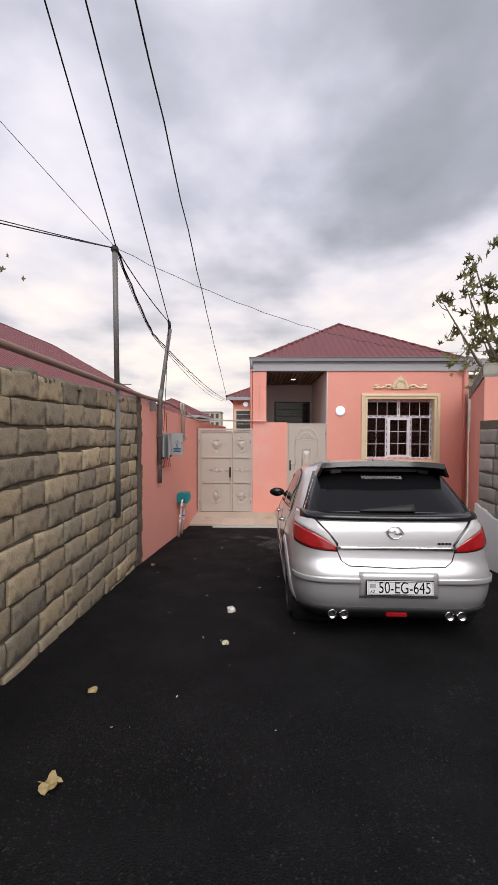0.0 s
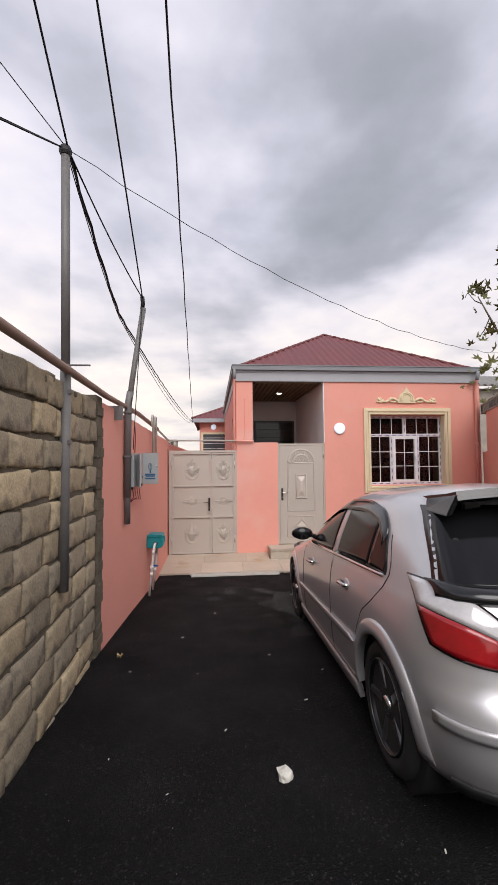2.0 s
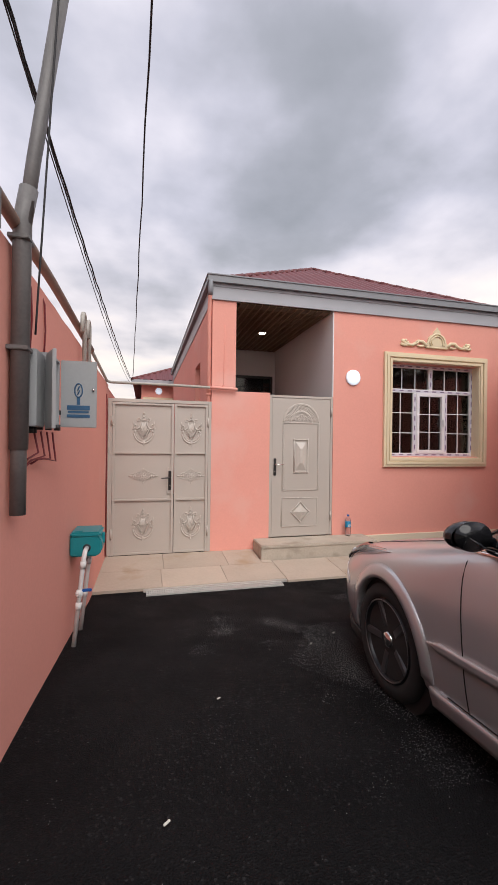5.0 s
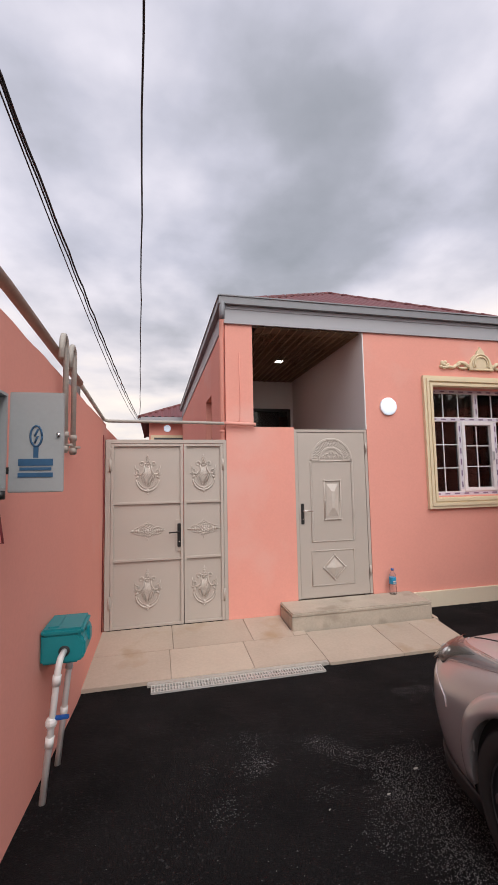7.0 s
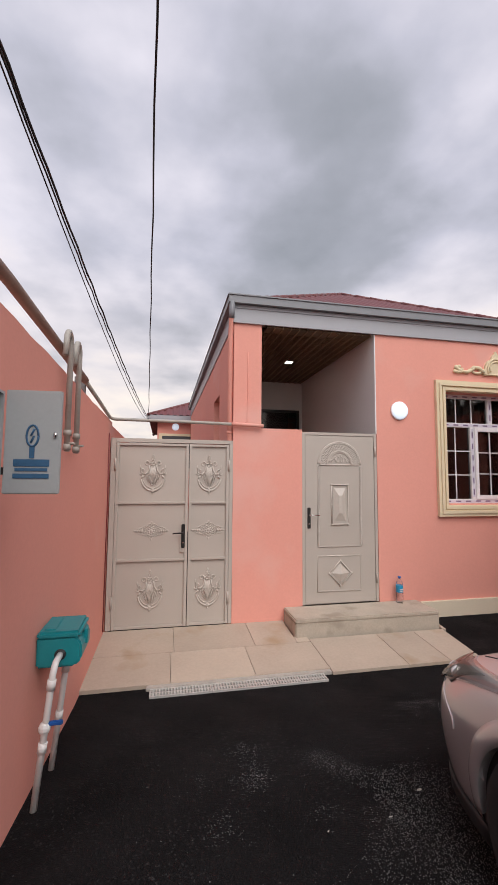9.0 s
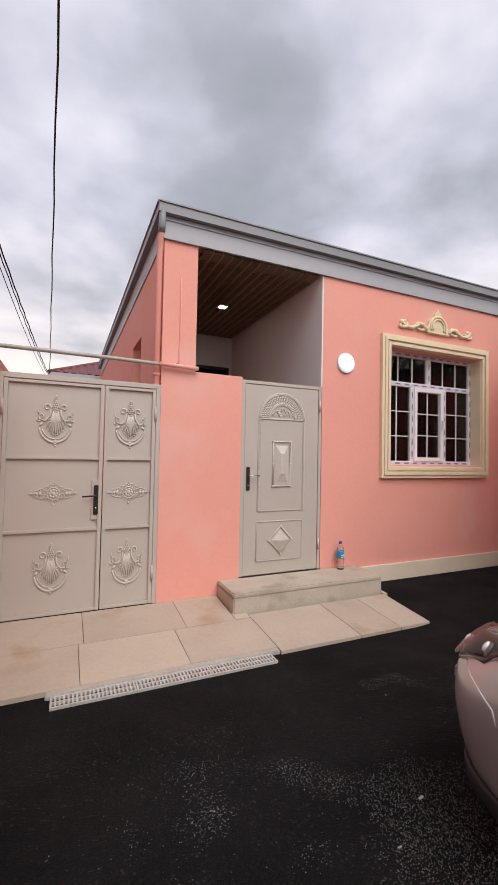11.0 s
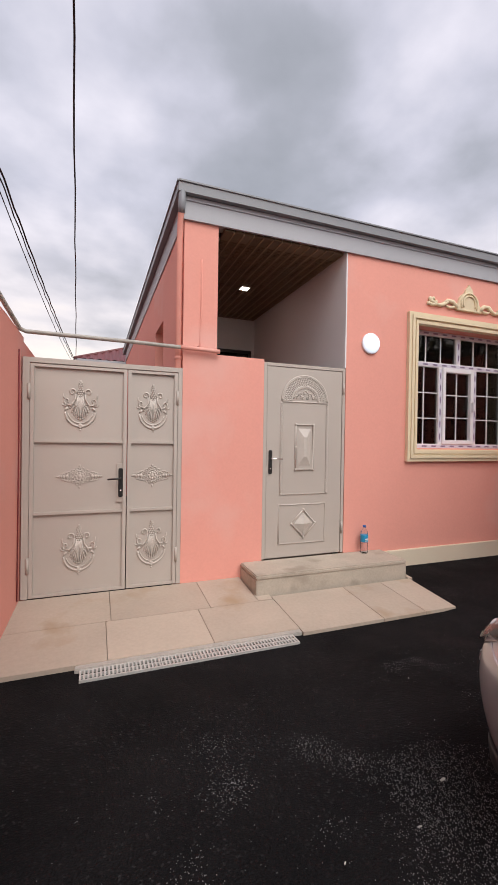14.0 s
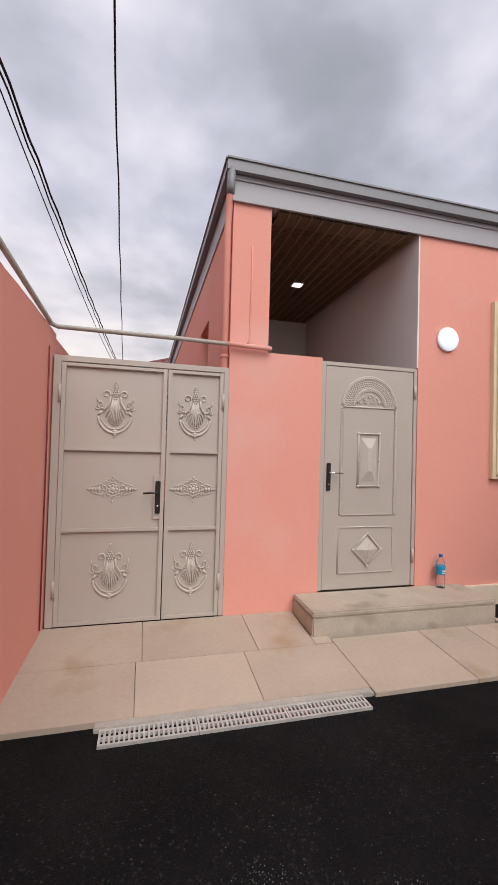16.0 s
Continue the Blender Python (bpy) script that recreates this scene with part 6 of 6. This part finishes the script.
lettering("AZ", 0.030, CAR_BLACK, plate, Matrix.Translation((-0.213, py - 0.0112, 0.445)) @ OUT, "plate_country", 0.0008)
part("plate_flag", boxes((-0.236, -0.19, py - 0.0125, py - 0.0112, 0.475, 0.505)), mat("plate_flag_tint", (0.35, 0.36, 0.4), 0.5, vary=0.2, scale=50, bump=0), plate)
g0, g1 = tailface(0, 1.29), tailface(0, 1.33)
ang = math.degrees(math.atan2((g1 - g0).z, (g1 - g0).y))
lettering("PERFORMANCE", 0.052, WHITE_PAINT, car, Matrix.Translation(tailface(0, 1.315) + Vector((0, -0.010, 0.006))) @ pose(0, 0, 0, ang, 0, 0), "window_lettering", 0.0008, 0.36)
part("fog_lamp", boxes((-0.085, 0.085, -0.665, -0.60, 0.215, 0.25)), RED_LENS, car, "red rear fog lamp", bevel=0.006)
def diff(u, v):
    p = shell(lerp(-44, 44, u), lerp(0.165, 0.30, v)); p.y += 0.02; return p
part("rear_valance", skin(diff, 30, 4, 0.028), CAR_MATT, car, "matt black rear valance")
# front: windscreen, grille
def screen(u, v):
    z = lerp(0.985, 1.395, v); w = lerp(0.70, 0.55, v); return noseface(lerp(-w, w, u), z)
part("windscreen", skin(screen, 24, 10, 0.005), TINT, car, "dark windscreen")
def grille(u, v):
    return noseface(lerp(-0.38, 0.38, u), lerp(0.60, 0.69, v))
part("grille", skin(grille, 14, 4, 0.008), CAR_MATT, car)
def intake(u, v):
    return noseface(lerp(-0.6, 0.6, u), lerp(0.24, 0.36, v))
part("air_intake", skin(intake, 18, 4, 0.006), CAR_MATT, car)
for s in (-1, 1):
    bm = bmesh.new(); fine = [noseface(s * lerp(0.50, 0.70, k / 12), 0.745 + 0.017 * k) for k in range(13)]
    tube(bm, fine, 0.004, 5); part("bonnet_seam", bm, SEAM, car)
bm = bmesh.new(); tube(bm, [(0, 0.05, 1.45), (0, -0.12, 1.75)], 0.004, 6, 0.002); part("aerial", bm, CAR_MATT, car)
# wheels
def wheel(s, ay, label):
    W = Matrix.Translation((s * 0.845, ay, WR)) @ Matrix.Rotation(radians(90) * s, 4, "Y")   # local z points outwards
    bm = bmesh.new(); lathe(bm, [(0.222, -0.20), (0.29, -0.205), (0.316, -0.18), (0.318, -0.03), (0.300, -0.004), (0.262, 0.004), (0.232, -0.002), (0.224, -0.02)], W, 40)
    ty = part("tyre", bm, TYRE, None)
    hubo = new("wheel"); hubo.parent = car; hubo.empty_display_size = 0.1
    tagged(hubo, label)
    ty.parent = hubo
    bm = bmesh.new(); lathe(bm, [(0.226, -0.19), (0.226, 0.0), (0.219, 0.004), (0.210, -0.006), (0.205, -0.06), (0.19, -0.12), (0.0, -0.125)], W, 40); part("rim", bm, RIM, hubo)
    bm = bmesh.new(); tube(bm, [W @ Vector((0.219 * math.cos(a), 0.219 * math.sin(a), 0.002)) for a in [k * math.tau / 40 for k in range(41)]], 0.0035, 5); part("rim_edge", bm, SPOKE, hubo)
    for k in range(5):
        a = k * math.tau / 5 + 0.35
        R = W @ Matrix.Rotation(a, 4, "Z")
        bm = bmesh.new()
        q = [(0.03, -0.026, -0.025), (0.215, -0.017, -0.004), (0.215, 0.017, -0.004), (0.03, 0.026, -0.025)]
        f = [bm.verts.new(R @ Vector(p)) for p in q]; b = [bm.verts.new(R @ Vector((x, y * 1.6, z - 0.04))) for x, y, z in q]
        bm.faces.new(f); bm.faces.new(b[::-1])
        for i in range(4):
            bm.faces.new((f[i], f[(i + 1) % 4], b[(i + 1) % 4], b[i]))
        part("spoke", bm, SPOKE, hubo, bevel=0.004)
    bm = bmesh.new(); lathe(bm, [(0.045, -0.05), (0.045, -0.012), (0.036, -0.004), (0.0, -0.002)], W, 20); part("hub_cap", bm, CHROME, hubo)
    bm = bmesh.new(); lathe(bm, [(0.15, -0.115), (0.15, -0.10), (0.0, -0.098)], W, 30); part("brake_disc", bm, SPOKE, hubo)
    bm = bmesh.new(); bx(bm, 0.09, 0.165, -0.055, 0.055, -0.105, -0.06, W @ Matrix.Rotation(radians(150 if s < 0 else 30), 4, "Z")); part("brake_caliper", bm, BLUE if ay > 1 else RED_LENS, hubo, "painted brake caliper", bevel=0.008)
for s in (-1, 1):
    for ay in AXLES:
        wheel(s, ay, "five-spoke alloy wheel with dark rim")

# ---- wall and paving pieces ----
def stone_piece(w, h, d, seed):
    """A rough block with worn edges; its face looks along +x."""
    bm = bmesh.new()
    us, vs = (0, 0.035, 0.2, 0.4, 0.6, 0.8, 0.965, 1), (0, 0.07, 0.36, 0.64, 0.93, 1)
    n, mz = len(us) - 1, len(vs) - 1
    grid = []
    for j in range(mz + 1):
        row = []
        for i in range(n + 1):
            u, v = us[i], vs[j]
            y, z = (u - 0.5) * w, v * h
            edge = (i in (0, n)) + (j in (0, mz))
            p = Vector((d - 0.009 * min(edge, 1) - 0.006 * (edge > 1) + 0.007 * noise.noise((y * 8 + seed * 9.1, z * 8, seed)) + 0.004 * noise.noise((y * 25, z * 25, seed)), y + 0.020 * noise.noise((seed, z * 9, u * 3)), z + 0.018 * noise.noise((y * 6, seed, v * 3))))
            row.append(bm.verts.new(p))
        grid.append(row)
    for j in range(mz):
        for i in range(n):
            f = bm.faces.new((grid[j][i], grid[j][i + 1], grid[j + 1][i + 1], grid[j + 1][i])); f.smooth = True
    rim = grid[0] + [r[-1] for r in grid[1:]] + grid[-1][-2::-1] + [r[0] for r in grid[-2:0:-1]]
    back = [bm.verts.new((-0.03, v.co.y, v.co.z)) for v in rim]
    for k in range(len(rim)):
        bm.faces.new((rim[k], back[k], back[(k + 1) % len(rim)], rim[(k + 1) % len(rim)]))
    return bm


SHAPES = {}
def stone_mesh(w, k, material):
    key = (round(w, 2), k, material.name)
    if key not in SHAPES:
        SHAPES[key] = mesh_of("stone", stone_piece(key[0] - 0.024, 0.182, 0.020, k + key[0]), material)
    return SHAPES[key]


rng = random.Random(3)
rest = bmesh.new()
course = 0.203
for j in range(13):
    z = -0.50 + j * course
    y = -13.5 + rng.uniform(0, 0.3)
    while y < 5.55:
        w = rng.choice((0.30, 0.36, 0.38, 0.40, 0.40, 0.42, 0.46))
        if y + w > 5.58:
            w = round(5.58 - y, 2)
            if w < 0.12:
                break
        yc = y + w / 2
        if z + course > ground_z(yc) - 0.02 and z < 1.86:
            if yc > 1.7:
                o = new("stone", stone_mesh(w, rng.randrange(6), STONE))
                o.parent = stone_wall
                o.matrix_basis = Matrix.Translation((SX + rng.uniform(-0.008, 0.014), yc, z + 0.010 + rng.uniform(-0.010, 0.010))) @ Matrix.Rotation(rng.uniform(-0.035, 0.035), 4, "X")
            else:
                me = stone_mesh(w, rng.randrange(6), STONE)
                t = Matrix.Translation((SX, yc, z + 0.010))
                vs = [rest.verts.new(t @ v.co) for v in me.vertices]
                for p in me.polygons:
                    rest.faces.new([vs[i] for i in p.vertices])
        y += w
o = part("stone_rest", rest, STONE, stone_wall); tagged(o, kind="stuff")
bm = bmesh.new()
for k in range(60):                                    # crumbling mortar crest
    y = 1.6 + k * 0.066
    ball(bm, (SX - 0.12 + rng.uniform(-0.05, 0.03), y, 1.90 + rng.uniform(-0.02, 0.02)), 0.15, 0.06, rng.uniform(0.03, 0.075), 7, 5)
tagged(part("mortar_crest", bm, MORTAR, stone_wall), "crumbling grey mortar crest")
for j in range(11):
    z = -0.48 + j * 0.203
    y = 6.04
    while y > 2.5:
        w = rng.choice((0.36, 0.40, 0.44))
        if z + 0.2 > ground_z(y) and z + 0.2 < 1.72:
            o = new("block", stone_mesh(w, rng.randrange(4), GREY_BLOCK))
            o.parent = block_wall
            o.matrix_basis = Matrix.Translation((3.22, y - w / 2, z)) @ Matrix.Rotation(math.pi, 4, "Z")
        y -= w
# paving slabs before the gate
paving = thing("paving", "pale limestone paving slabs before the gate, stained", "paving", kind="structure")
def slab(x0, x1, y0, y1, skew=0.0):
    bm = bmesh.new()
    g = 0.0018
    def zz(y):
        return -0.572 + (y - 9.04) / (FY - 9.04) * 0.082
    a = [bm.verts.new(p) for p in ((x0 + g, y0 + g, zz(y0)), (x1 - g + skew, y0 + g, zz(y0)), (x1 - g, y1 - g, zz(y1)), (x0 + g, y1 - g, zz(y1)))]
    b = [bm.verts.new((v.co.x, v.co.y, v.co.z - 0.05)) for v in a]
    bm.faces.new(a); bm.faces.new(b[::-1])
    for k in range(4):
        bm.faces.new((a[k], b[k], b[(k + 1) % 4], a[(k + 1) % 4]))
    part("slab", bm, SLAB, paving, bevel=0.002)
for x0, x1 in ((-1.55, -0.82), (-0.82, -0.09), (-0.09, 0.60)):
    slab(x0, x1, 9.05, 9.56)
for x0, x1 in ((-1.53, -0.78), (-0.78, 0.02), (0.02, 0.46)):
    slab(x0, x1, 9.56, FY)
slab(0.60, 1.36, 8.99, 9.62); slab(1.36, 1.80, 8.99, 9.62); slab(1.80, 2.17, 8.99, 9.62, -0.03); slab(0.46, 0.60, 9.57, 9.70)
slab(2.17, 2.22, 9.62, FY)
